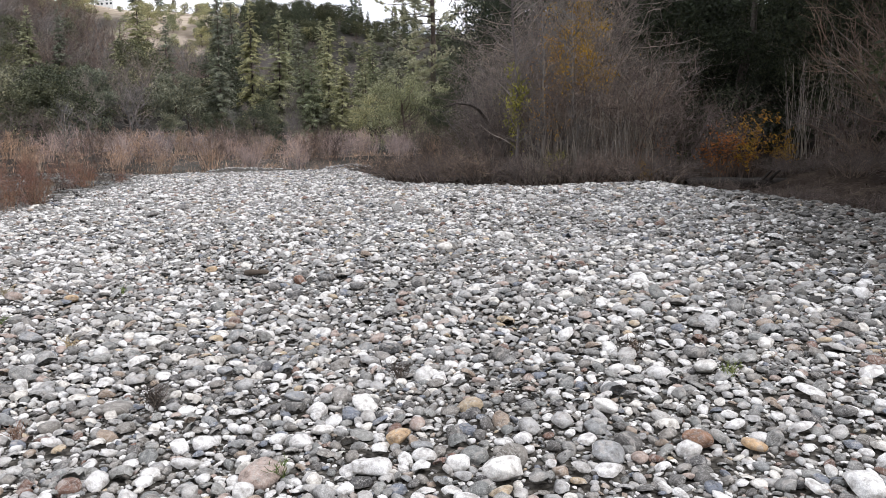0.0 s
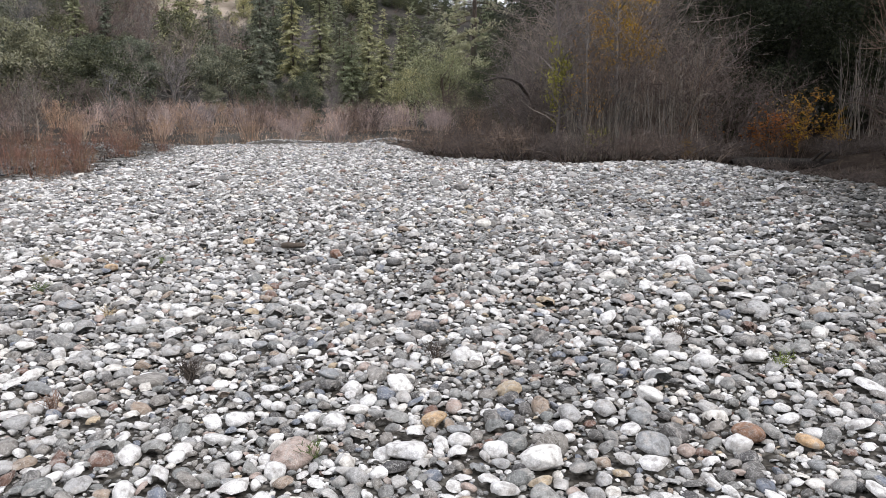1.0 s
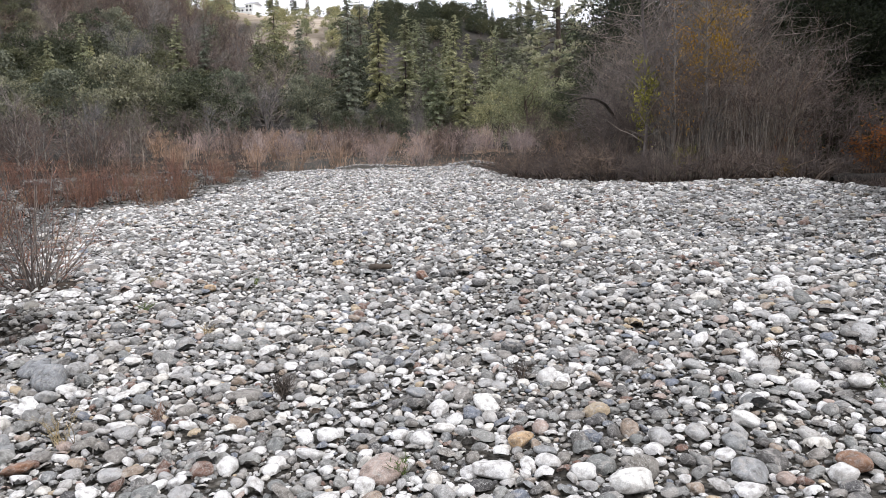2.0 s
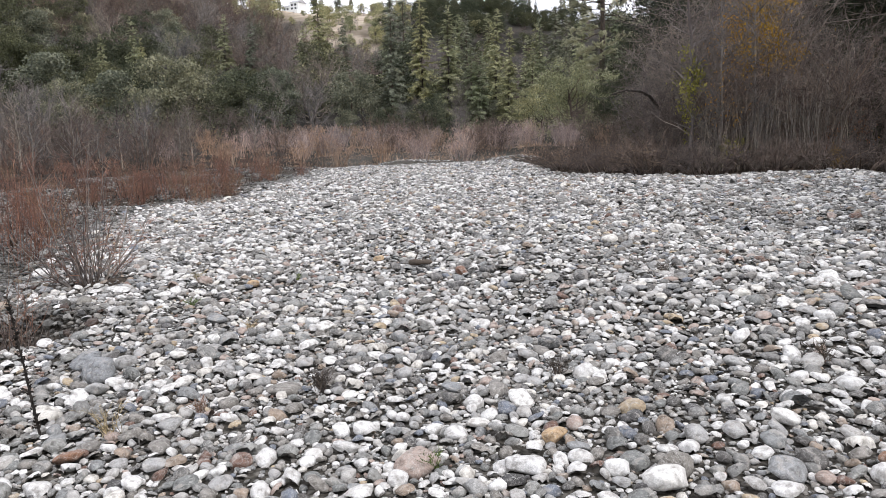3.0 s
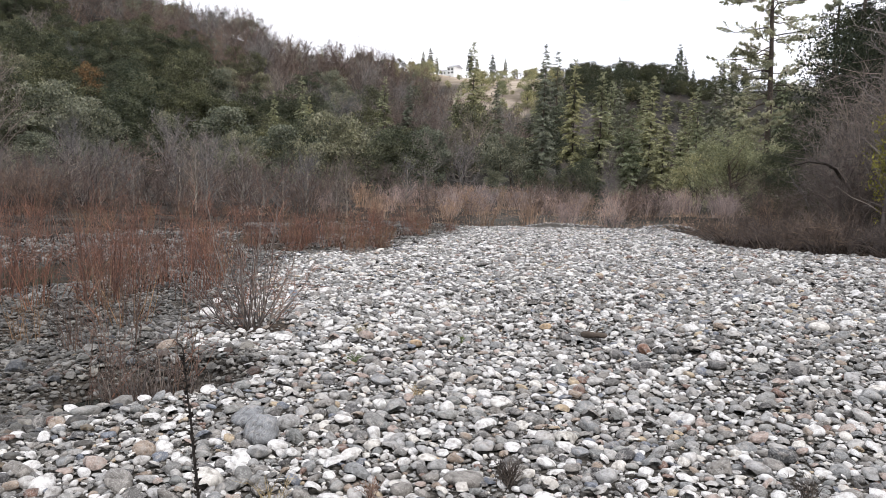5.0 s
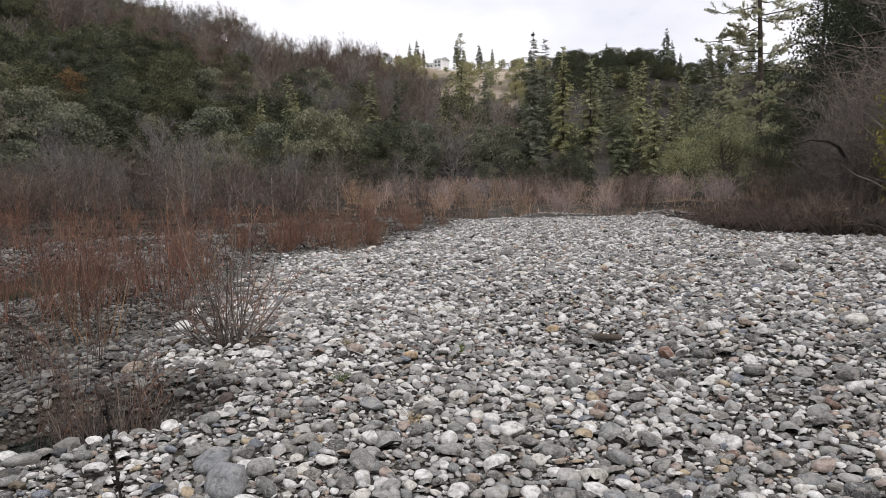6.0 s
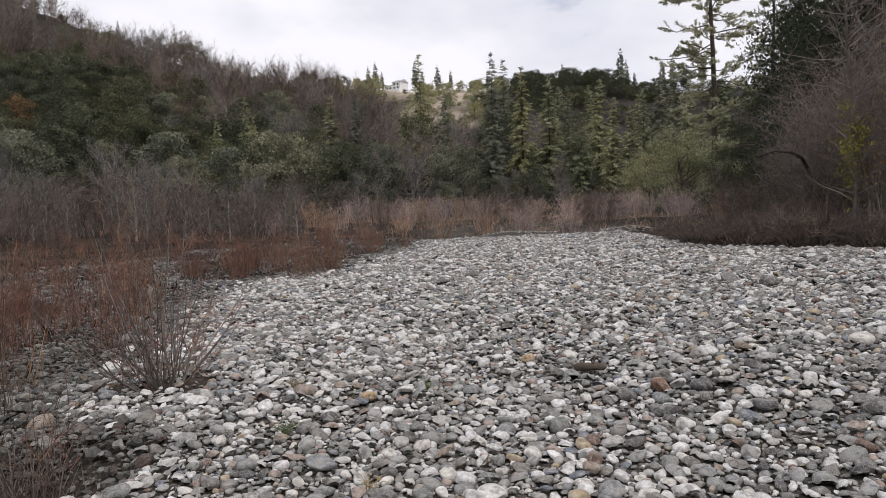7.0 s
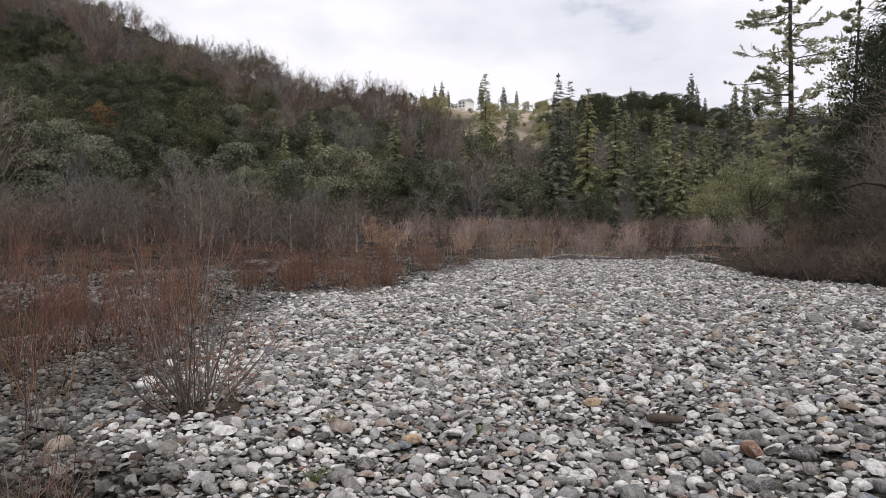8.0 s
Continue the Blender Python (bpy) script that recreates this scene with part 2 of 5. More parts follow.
M_TWIG_OLIVE = plant_material("olive_straw", (0.115, 0.075, 0.048), (0.20, 0.135, 0.088), (0.30, 0.21, 0.145), 1.5)
M_LEAF_OAK = plant_material("live_oak_leaves", (0.040, 0.047, 0.028), (0.090, 0.098, 0.058), (0.21, 0.212, 0.13), 0.45, 0.55, True)
M_LEAF_SAGE = plant_material("grey_green_leaves", (0.10, 0.108, 0.076), (0.195, 0.203, 0.144), (0.31, 0.315, 0.235), 0.35, 0.6, True)
M_LEAF_TAN = plant_material("deep_green_leaves", (0.036, 0.043, 0.026), (0.075, 0.084, 0.048), (0.145, 0.15, 0.085), 0.4, 0.6, True)
M_BLACKBARK = plant_material("wet_black_bark", (0.012, 0.010, 0.009), (0.026, 0.021, 0.018), (0.05, 0.042, 0.036), 9)
M_BANK = plant_material("orange_tan_stalks", (0.21, 0.145, 0.11), (0.35, 0.25, 0.19), (0.49, 0.37, 0.29), 0.7)
# leaves of the right-hand wood, with its deep shade put into their colour
M_LEAF_SHADE = plant_material("shaded_evergreen_leaves", (0.022, 0.028, 0.017), (0.045, 0.055, 0.032), (0.085, 0.095, 0.055), 0.4, 0.6, True)
M_LEAF_SPRUCE = plant_material("olive_fir_needles", (0.16, 0.17, 0.095), (0.32, 0.333, 0.20), (0.48, 0.487, 0.32), 0.4, 0.6, True)
M_LEAF_FIR = plant_material("fir_needles", (0.125, 0.135, 0.098), (0.245, 0.255, 0.185), (0.385, 0.39, 0.29), 0.4, 0.6, True)
M_LEAF_PINE = plant_material("pine_needles", (0.26, 0.275, 0.19), (0.43, 0.44, 0.32), (0.58, 0.58, 0.46), 0.5, 0.55, True)
M_LEAF_LIME = plant_material("yellow_green_leaves", (0.13, 0.13, 0.03), (0.26, 0.25, 0.055), (0.40, 0.37, 0.09), 2, 0.55, True)
M_LEAF_GOLD = plant_material("golden_leaves", (0.26, 0.13, 0.02), (0.42, 0.24, 0.035), (0.55, 0.36, 0.06), 2, 0.55, True)
M_LEAF_AMBER = plant_material("dull_amber_leaves", (0.13, 0.075, 0.034), (0.23, 0.14, 0.066), (0.33, 0.22, 0.115), 1.0, 0.6, True)
M_LEAF_RUST = plant_material("rusty_leaves", (0.17, 0.06, 0.02), (0.30, 0.12, 0.04), (0.42, 0.20, 0.07), 2, 0.6, True)


def plain_material(name, colour, rough=0.6, grain=0.15, scale=3.0):
    m, n, l, b = material(name)
    t = noise_tex(n, l, scale, 6)
    lo, hi = tuple(v * (1 - grain) for v in colour), tuple(min(1, v * (1 + grain)) for v in colour)
    r = ramp(n, [(0.3, lo), (0.7, hi)])
    l.new(t.outputs["Fac"], r.inputs[0])
    l.new(r.outputs[0], b.inputs["Base Color"])
    b.inputs["Roughness"].default_value = rough
    return m


def water_material():
    m, n, l, b = material("river_water")
    b.inputs["Base Color"].default_value = (0.03, 0.035, 0.028, 1)
    b.inputs["Roughness"].default_value = 0.04
    b.inputs["IOR"].default_value = 1.33
    b.inputs["Transmission Weight"].default_value = 0.35
    t = noise_tex(n, l, 3.5, 3)
    bump(n, l, t.outputs["Fac"], 0.03, 0.02, b)
    return m


# ---- shape helpers ----
def mesh_of(name, verts, faces, smooth=False):
    """A mesh from arrays: verts (n, 3) and faces (m, 3 or 4)."""
    me = bpy.data.meshes.new(name)
    verts, faces = np.asarray(verts, np.float32), np.asarray(faces, np.int32)
    k = faces.shape[1]
    me.vertices.add(len(verts))
    me.vertices.foreach_set("co", verts.ravel())
    me.loops.add(faces.size)
    me.loops.foreach_set("vertex_index", faces.ravel())
    me.polygons.add(len(faces))
    me.polygons.foreach_set("loop_start", np.arange(0, faces.size, k, dtype=np.int32))
    me.polygons.foreach_set("use_smooth", np.full(len(faces), smooth))
    me.update(calc_edges=True)
    return me


def part(name, me, mat, parent, label="", kind=""):
    ob = new(name, me)
    if mat and not me.materials:
        me.materials.append(mat)
    ob.parent = parent
    return tagged(ob, label=label, kind=kind)


def thing(name, label, category, group="", kind=""):
    return tagged(new(name), label, category, group, kind)


def joined(*pieces):
    verts, faces, at = [], [], 0
    for v, f in pieces:
        if len(v):
            verts.append(v)
            faces.append(f + at)
            at += len(v)
    return np.concatenate(verts), np.concatenate(faces)


def unit(v):
    return v / np.maximum(np.linalg.norm(v, axis=-1, keepdims=True), 1e-9)


def tubes(P, R, sides=3):
    """Tubes along the lines P (n, k, 3) with radii R (n, k)."""
    n, k, _ = P.shape
    T = unit(np.gradient(P, axis=1))
    ref = np.where(np.abs(T[..., 2:3]) > 0.9, np.array([1.0, 0, 0]), np.array([0, 0, 1.0]))
    A = unit(np.cross(T, ref))
    B = np.cross(T, A)
    a = np.arange(sides) * 2 * np.pi / sides
    V = P[:, :, None] + R[:, :, None, None] * (np.cos(a)[None, None, :, None] * A[:, :, None] + np.sin(a)[None, None, :, None] * B[:, :, None])
    i = np.arange(n * k * sides).reshape(n, k, sides)
    nxt = np.roll(i, -1, axis=2)
    F = np.stack([i[:, :-1], nxt[:, :-1], nxt[:, 1:], i[:, 1:]], -1).reshape(-1, 4)
    return V.reshape(-1, 3), F


def arcs(rng, start, way, length, bend, k, wiggle=0.05):
    """Lines from start along way, bent by bend (a share of the length) towards their ends."""
    t = np.linspace(0, 1, k)[None, :, None]
    L = length[:, None, None]
    w = np.cumsum(rng.normal(0, 1, (len(start), k, 3)), axis=1) * wiggle
    w[:, 0] = 0
    return start[:, None] + way[:, None] * L * t + bend[:, None] * L * t ** 2 + w * L / k


def sprout(rng, P, n, lo, hi, angle, power=1.0):
    """n starts and ways on the lines P, at angle (degrees) to them, from the shares lo to hi of their length; also parent and share."""
    who = rng.integers(0, len(P), n)
    t = lo + (hi - lo) * rng.random(n) ** power
    k = P.shape[1]
    f = t * (k - 1)
    i = np.minimum(f.astype(int), k - 2)
    u = (f - i)[:, None]
    a, b = P[who, i], P[who, i + 1]
    T = unit(b - a)
    side = unit(np.cross(T, rng.normal(0, 1, (n, 3))))
    ang = np.radians(angle * rng.uniform(0.6, 1.3, n))[:, None]
    return a + u * (b - a), unit(T * np.cos(ang) + side * np.sin(ang)), who, t


def blades(rng, at, way, length, width, fold=0.25, face=None):
    """Leaves or needle sprays: folded diamonds from at along way, turned towards face."""
    n = len(at)
    way = unit(way)
    side = unit(np.cross(way, rng.normal(0, 1, (n, 3)) if face is None else face))
    up = np.cross(side, way)
    L, W = (np.broadcast_to(np.asarray(v, float), (n,))[:, None] for v in (length, width))
    mid = at + way * L * 0.45
    V = np.stack([at, mid + side * W / 2 + up * W * fold, at + way * L, mid - side * W / 2 + up * W * fold], 1)
    i = np.arange(n * 4).reshape(n, 4)
    return V.reshape(-1, 3), np.concatenate([i[:, [0, 1, 2]], i[:, [0, 2, 3]]])


def rand_dirs(rng, n, up=0.0):
    v = rng.normal(0, 1, (n, 3))
    v[:, 2] += up
    return unit(v)


def wave(x, y, size, seed):
    """Smooth uneven field, about -1 to 1, with swells of that size."""
    r = np.random.default_rng(seed)
    out = 0.0
    for octave in range(4):
        for _ in range(3):
            a, p = r.uniform(0, 2 * np.pi), r.uniform(0, 2 * np.pi)
            k = 2 * np.pi / size * 2 ** octave * r.uniform(0.7, 1.3)
            out = out + np.sin(k * (x * np.cos(a) + y * np.sin(a)) + p) * 0.5 ** octave / 2.2
    return out


def step(a, b, v):
    t = np.clip((v - a) / (b - a), 0, 1)
    return t * t * (3 - 2 * t)


# ---- the ground: a gravel bar, a low wet flat, a river, a wooded valley ----
WATER = -0.50
BAR_LEFT_Y = [-40, 0, 5, 8, 14, 21, 25, 36, 44, 54]
BAR_LEFT_X = [-5.0, -5.0, -5.2, -6.7, -9.7, -12.8, -11.6, -13.0, -14.5, -18.0]
BAR_RIGHT_Y = [-40, 11, 14, 19, 21, 24, 34, 50]
BAR_RIGHT_X = [8.4, 8.4, 9.0, 9.3, 8.8, 8.6, 8.6, 9.0]
THICKET_X = [-3, -0.3, 0.1, 1.75, 3.4, 5.15, 6.5, 8.1, 12]
THICKET_Y = [54, 35, 31.4, 27.4, 25.4, 24.2, 23.4, 23.4, 22.5]
# edge of the wood's shade, which is put into stone and ground colour
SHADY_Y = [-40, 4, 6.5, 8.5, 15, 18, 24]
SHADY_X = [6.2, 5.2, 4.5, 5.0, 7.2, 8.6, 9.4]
FRONT_X = [-500, -400, -351, -286, -252, -229, -201, -174, -152, -128, -110, -89, -55, -13, 40, 500]
FRONT_Z = [150, 135, 124, 104, 86, 77, 66, 59, 54, 48, 39, 28, 17, 11, 10, 14]
BACK_X = [-500, -326, -269, -205, -141, -95, -29, -4, 20, 88, 200, 500]
BACK_Z = [125, 120, 112, 106, 102, 101, 97, 88, 86, 78, 70, 60]


def foot(x):
    return 98 + 0.5 * np.minimum(0, x)


def ground_z(x, y):
    x, y = np.asarray(x, float), np.asarray(y, float)
    bar = 0.037 * np.clip(x, -18, 10) + 0.05 * wave(x, y, 6, 3) + 0.12 * np.exp(-((x - 1) / 5) ** 2 - ((y - 14) / 6) ** 2)
    low = -0.36 + 0.12 * wave(x, y, 9, 5) - 0.28 * np.exp(-((x + 10.5 + 0.55 * (y - 6)) / 1.8) ** 2) * step(26, 18, y)
    left = np.interp(y, BAR_LEFT_Y, BAR_LEFT_X) + 0.5 * wave(x, y, 5, 8)
    on = step(left - 2.6, left + 1.0, x) * (1 - step(49, 56, y + 1.2 * wave(x, y, 8, 9)))
    z = low + (bar - low) * on
    # hollow with a puddle round the low willow
    z = z - 0.44 * np.exp(-(((x + 5.2) / 0.85) ** 2 + ((y - 5.9) / 0.66) ** 2) ** 2)
    # hollow along the right edge of the bar, then a rising wooded bank
    right = np.interp(y, BAR_RIGHT_Y, BAR_RIGHT_X)
    z = z - 0.55 * step(right - 0.5, right + 3, x) * (1 - step(right + 3, right + 7, x)) * (1 - step(26, 34, y))
    z = z + 0.16 * np.maximum(0, x - right - 5) * step(5, 12, x)
    # river channel and far bank
    z = z - 0.35 * step(51, 57, y) * (1 - step(60, 66, y)) * (1 - step(4, 12, x))
    bank = step(60, 78, y - 0.8 * np.minimum(0, x + 25))
    z = z + bank * 0.9
    z = z + 0.46 * np.exp(-((x + 2.6) / 2.4) ** 2 - ((y - 61.5) / 2.0) ** 2) + 0.34 * np.exp(-((x + 11) / 3.4) ** 2 - ((y - 59.5) / 1.6) ** 2)
    # the wooded hill over the far bank, and the ridge behind it
    f = foot(x)
    u = np.clip((y - f) / (280 - f), 0, 1)
    front = np.interp(x, FRONT_X, FRONT_Z) * u ** 0.95 * (1 - 0.25 * step(280, 500, y)) + 2.5 * wave(x, y, 90, 11) * step(0.05, 0.4, u)
    back = np.interp(x, BACK_X, BACK_Z) * step(300, 615, y) ** 0.9 + 2 * wave(x, y, 120, 12) * step(340, 450, y)
    return z + np.maximum(front, back) * step(0, 0.02, u)


def graded(stops):
    out = [stops[0][0]]
    for (a, _), (b, d) in zip(stops, stops[1:]):
        n = max(1, int(round((b - a) / d)))
        out += list(a + (b - a) * (np.arange(1, n + 1) / n))
    return np.array(out)


gx = graded([(-1500, 0), (-500, 125), (-60, 10), (-25, 1.5), (-15, 0.5), (11, 0.25), (20, 0.6), (60, 3), (200, 10), (1500, 130)])
gy = graded([(-400, 0), (-20, 40), (0, 2), (16, 0.25), (60, 0.5), (110, 2), (300, 6), (640, 10), (2500, 150)])
GX, GY = np.meshgrid(gx, gy)
GZ = ground_z(GX, GY)
idx = np.arange(GX.size).reshape(GX.shape)
g_faces = np.stack([idx[:-1, :-1], idx[:-1, 1:], idx[1:, 1:], idx[1:, :-1]], -1).reshape(-1, 4)
g_mesh = mesh_of("ground", np.stack([GX, GY, GZ], -1).reshape(-1, 3), g_faces, True)
left_edge = np.interp(GY, BAR_LEFT_Y, BAR_LEFT_X)
right_edge = np.interp(GY, BAR_RIGHT_Y, BAR_RIGHT_X)
# litter on wet ground, plus the wood's shade painted right of SHADY_X
damp_shade = np.clip(step(0.3, -3.0, GX - left_edge) * (0.75 + 0.3 * wave(GX, GY, 4, 21)) + step(-0.5, 2.5, GX - right_edge) * step(30, 26, GY) + 0.8 * step(-0.2, 1.2, GX - np.interp(GY, SHADY_Y, SHADY_X)) * step(30, 26, GY)
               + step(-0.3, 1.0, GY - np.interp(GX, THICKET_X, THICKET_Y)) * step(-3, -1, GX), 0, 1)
damp_shade = np.maximum(damp_shade, np.exp(-(((GX + 5.2) / 0.9) ** 2 + ((GY - 5.9) / 0.7) ** 2) ** 2))
damp_shade = np.maximum(damp_shade, np.exp(-(((GX + 5.75) / 0.75) ** 2 + ((GY - 8.38) / 0.45) ** 2) ** 2))
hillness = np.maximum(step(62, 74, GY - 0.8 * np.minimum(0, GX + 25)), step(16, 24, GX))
meadow = step(360, 430, GY) * np.clip(1.05 + 0.6 * wave(GX, GY, 110, 23), 0, 1) * step(-280, -230, GX) * (1 - step(-120, -90, GX))
for name, field in (("damp_shade", damp_shade), ("hill", hillness), ("meadow", meadow)):
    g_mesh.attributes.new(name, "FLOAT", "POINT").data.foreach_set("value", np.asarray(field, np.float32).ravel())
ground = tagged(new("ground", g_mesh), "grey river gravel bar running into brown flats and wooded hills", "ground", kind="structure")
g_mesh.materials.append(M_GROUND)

water = tagged(new("water", mesh_of("water", [(-140, -30, WATER), (30, -30, WATER), (30, 76, WATER), (-140, 76, WATER)], [(0, 1, 2, 3)])),
               "dark shallow river water lying between gravel patches", "water", kind="structure")
water.data.materials.append(water_material())


# ---- trees ----
def bare_tree(rng, name, label, height, mat_twig, mat_bark, twigs=520, stems=1, crown=0.5, group=""):
    """A leafless broadleaf tree: stem, limbs, branches and a haze of twigs."""
    t = thing(name, label, "tree", group)
    n = stems
    s0 = np.c_[rng.normal(0, 0.12 * n, (n, 2)), np.full(n, -0.3)]
    d0 = unit(np.c_[rng.normal(0, 0.12 + 0.04 * n, (n, 2)), np.ones(n)])
    L0 = height * rng.uniform(0.55, 0.7, n)
    P0 = arcs(rng, s0, d0, L0, rng.normal(0, 0.06, (n, 3)), 7, 0.14)
    r0 = height * 0.013
    R0 = np.linspace(1, 0.35, 7)[None] * r0 / n ** 0.4 * np.ones((n, 1))
    nb = 28
    s1, d1, _, t1 = sprout(rng, P0, nb, 0.10, 1.0, 44)
    L1 = height * crown * rng.uniform(0.5, 0.9, nb) * (1.25 - 0.5 * t1)
    P1 = arcs(rng, s1, d1, L1, np.c_[np.zeros((nb, 2)), rng.uniform(0.0, 0.28, nb)], 5, 0.28)
    R1 = np.linspace(0.40, 0.12, 5)[None] * r0 * np.ones((nb, 1))
    n2 = 120
    s2, d2, _, _ = sprout(rng, P1, n2, 0.2, 1.0, 40)
    P2 = arcs(rng, s2, d2, height * 0.19 * rng.uniform(0.5, 1, n2), np.c_[np.zeros((n2, 2)), np.full(n2, 0.18)], 3, 0.3)
    R2 = np.linspace(0.14, 0.06, 3)[None] * r0 * np.ones((n2, 1))
    s3, d3, _, _ = sprout(rng, P2, twigs, 0.0, 1.0, 36)
    P3 = arcs(rng, s3, d3, height * 0.10 * rng.uniform(0.5, 1.1, twigs), np.c_[np.zeros((twigs, 2)), np.full(twigs, 0.12)], 2, 0.3)
    R3 = np.array([[0.075, 0.04]]) * r0 * np.ones((twigs, 1))
    for i in range(n):
        part("trunk", mesh_of("trunk", *tubes(P0[i:i + 1], R0[i:i + 1], 6), True), mat_bark, t)
    v, f = joined(tubes(P1, R1, 4), tubes(P2, R2, 3), tubes(P3, R3, 3))
    part("crown", mesh_of("crown", v, f), mat_twig, t, kind="stuff")
    return t


def leafy_tree(rng, name, label, height, mat_leaf, leaves=1000, leaf=0.42, wide=0.85, low=0.12, group="", category="tree", boughs=False):
    """An evergreen broadleaf tree: short forked trunk and a lumpy crown of leaf clumps with gaps."""
    t = thing(name, label, category, group)
    P0 = arcs(rng, np.array([[0, 0, -0.3]]), np.array([[0.05, 0.03, 1.0]]), np.array([height * 0.55]), rng.normal(0, 0.08, (1, 3)), 6, 0.15)
    R0 = np.linspace(1, 0.4, 6)[None] * height * 0.022
    s1, d1, _, _ = sprout(rng, P0, 14, 0.25, 1.0, 55)
    P1 = arcs(rng, s1, d1, height * rng.uniform(0.2, 0.4, 14), np.c_[np.zeros((14, 2)), np.full(14, 0.25)], 4, 0.2)
    R1 = np.linspace(0.4, 0.12, 4)[None] * height * 0.02 * np.ones((14, 1))
    part("trunk", mesh_of("trunk", *tubes(P0, R0, 6), True), M_BARK, t)
    if boughs:
        part("scaffold", mesh_of("scaffold", *tubes(P1, R1, 4), True), M_BARK, t, kind="stuff")
    lobes = 40
    h = rng.uniform(0.0, 1, lobes)
    a = rng.uniform(0, 2 * np.pi, lobes)
    rad = height * wide * 0.5 * np.sqrt(np.clip(1 - (h - 0.30) ** 2 / 0.56, 0.05, 1)) * rng.uniform(0.35, 0.95, lobes)
    C = np.c_[rad * np.cos(a), rad * np.sin(a), height * (low + 0.06 + (0.83 - low) * h)]
    S = height * rng.uniform(0.085, 0.17, lobes)
    who = rng.choice(lobes, leaves, p=S ** 2 / (S ** 2).sum())
    out = rand_dirs(rng, leaves, 0.85)
    at = C[who] + out * S[who, None] * np.array([1.0, 1.0, 0.74]) * np.where(rng.random((leaves, 1)) < 0.3, rng.uniform(0.25, 0.7, (leaves, 1)), rng.uniform(0.78, 1.10, (leaves, 1)))
    way = unit(out * 0.25 + rand_dirs(rng, leaves, -0.15))
    v, f = blades(rng, at, way, leaf * rng.uniform(0.6, 1.3, leaves), leaf * rng.uniform(0.45, 0.8, leaves), 0.2,
                  out + np.array([0, 0, 0.3]) + rng.normal(0, 0.35, (leaves, 3)))
    part("crown", mesh_of("crown", v, f), mat_leaf, t, kind="stuff")
    return t


def conifer(rng, name, label, height, mat_leaf, limbs=130, sprays=44, reach=0.12, bare=0.1, spray=0.6, shape=1.0, droop=-0.25, thick=0.010, group="", slim=0.22):
    """A fir: straight tapered trunk, limbs in loose whorls with gaps between, flat fans of needle sprays along each limb."""
    t = thing(name, label, "tree", group)
    k = 9
    P0 = arcs(rng, np.array([[0, 0, -0.4]]), np.array([[0, 0, 1.0]]), np.array([height]), rng.normal(0, 0.012, (1, 3)), k, 0.012)
    part("trunk", mesh_of("trunk", *tubes(P0, np.linspace(1, 0.06, k)[None] * height * thick, 7), True), M_BARK, t)
    whorls = limbs // 5
    level = np.sort(bare + (0.985 - bare) * (np.arange(whorls) + rng.uniform(0, 0.9, whorls)) / whorls)
    h = np.clip(np.repeat(level, 5) + rng.normal(0, 0.007, whorls * 5), bare, 0.99)
    n1 = len(h)
    a = rng.uniform(0, 2 * np.pi, n1)
    prof = np.minimum(np.clip((1 - h) / (1 - bare), 0, 1) ** shape, 0.5 + 0.5 * (h - bare) / 0.2)
    L = height * reach * (0.12 + 0.88 * prof) * rng.uniform(0.5, 1.15, n1)
    up = np.linspace(0, 1, k)
    start = np.c_[np.interp(h, up, P0[0, :, 0]), np.interp(h, up, P0[0, :, 1]), h * height - 0.4]
    way = unit(np.c_[np.cos(a), np.sin(a), rng.uniform(-0.15, 0.25, n1) + 0.5 * step(0.75, 1.0, h)])
    P1 = arcs(rng, start, way, L, np.c_[np.zeros((n1, 2)), np.full(n1, droop)], 5, 0.12)
    R1 = np.linspace(1, 0.2, 5)[None] * (L * 0.014 + 0.008)[:, None]
    part("branch_tier", mesh_of("branch_tier", *tubes(P1, R1, 3)), M_BARK, t, kind="stuff")
    n = n1 * sprays
    s, along, who, tt = sprout(rng, P1, n, 0.15, 1.0, 0.5)
    side = unit(np.cross(along, np.array([0, 0, 1.0]))) * rng.choice((-1.0, 1.0), n)[:, None]
    ang = np.radians(rng.uniform(15, 70, n))[:, None]
    d = unit(along * np.cos(ang) + side * np.sin(ang) + np.c_[np.zeros((n, 2)), rng.normal(-0.25, 0.35, n)])
    size = spray * np.clip(L[who] / L.mean(), 0.4, 1.5) * (1.2 - 0.65 * tt) * rng.uniform(0.6, 1.25, n)
    v, f = blades(rng, s, d, size, size * slim, 0.12, np.c_[0.9 * np.cos(a)[who], 0.9 * np.sin(a)[who], np.full(n, 0.6)] + rng.normal(0, 0.4, (n, 3)))
    part("foliage", mesh_of("foliage", v, f), mat_leaf, t, kind="stuff")
    return t


def scatter(kinds, spots, sizes, rng):
    """One tree at each spot: the first of a kind is itself, the rest are copies."""
    used = set()
    for (x, y), pick, s in zip(spots, kinds, sizes):
        z = float(ground_z(x, y))
        m = pose(x, y, z - 0.1, 0, 0, rng.uniform(0, 360))
        if pick.name not in used:
            used.add(pick.name)
            pick.matrix_basis = m @ Matrix.Diagonal((s, s, s, 1))
        else:
            ob = copy_thing(pick, m)
            ob.scale = (s, s, s * rng.uniform(0.9, 1.12))


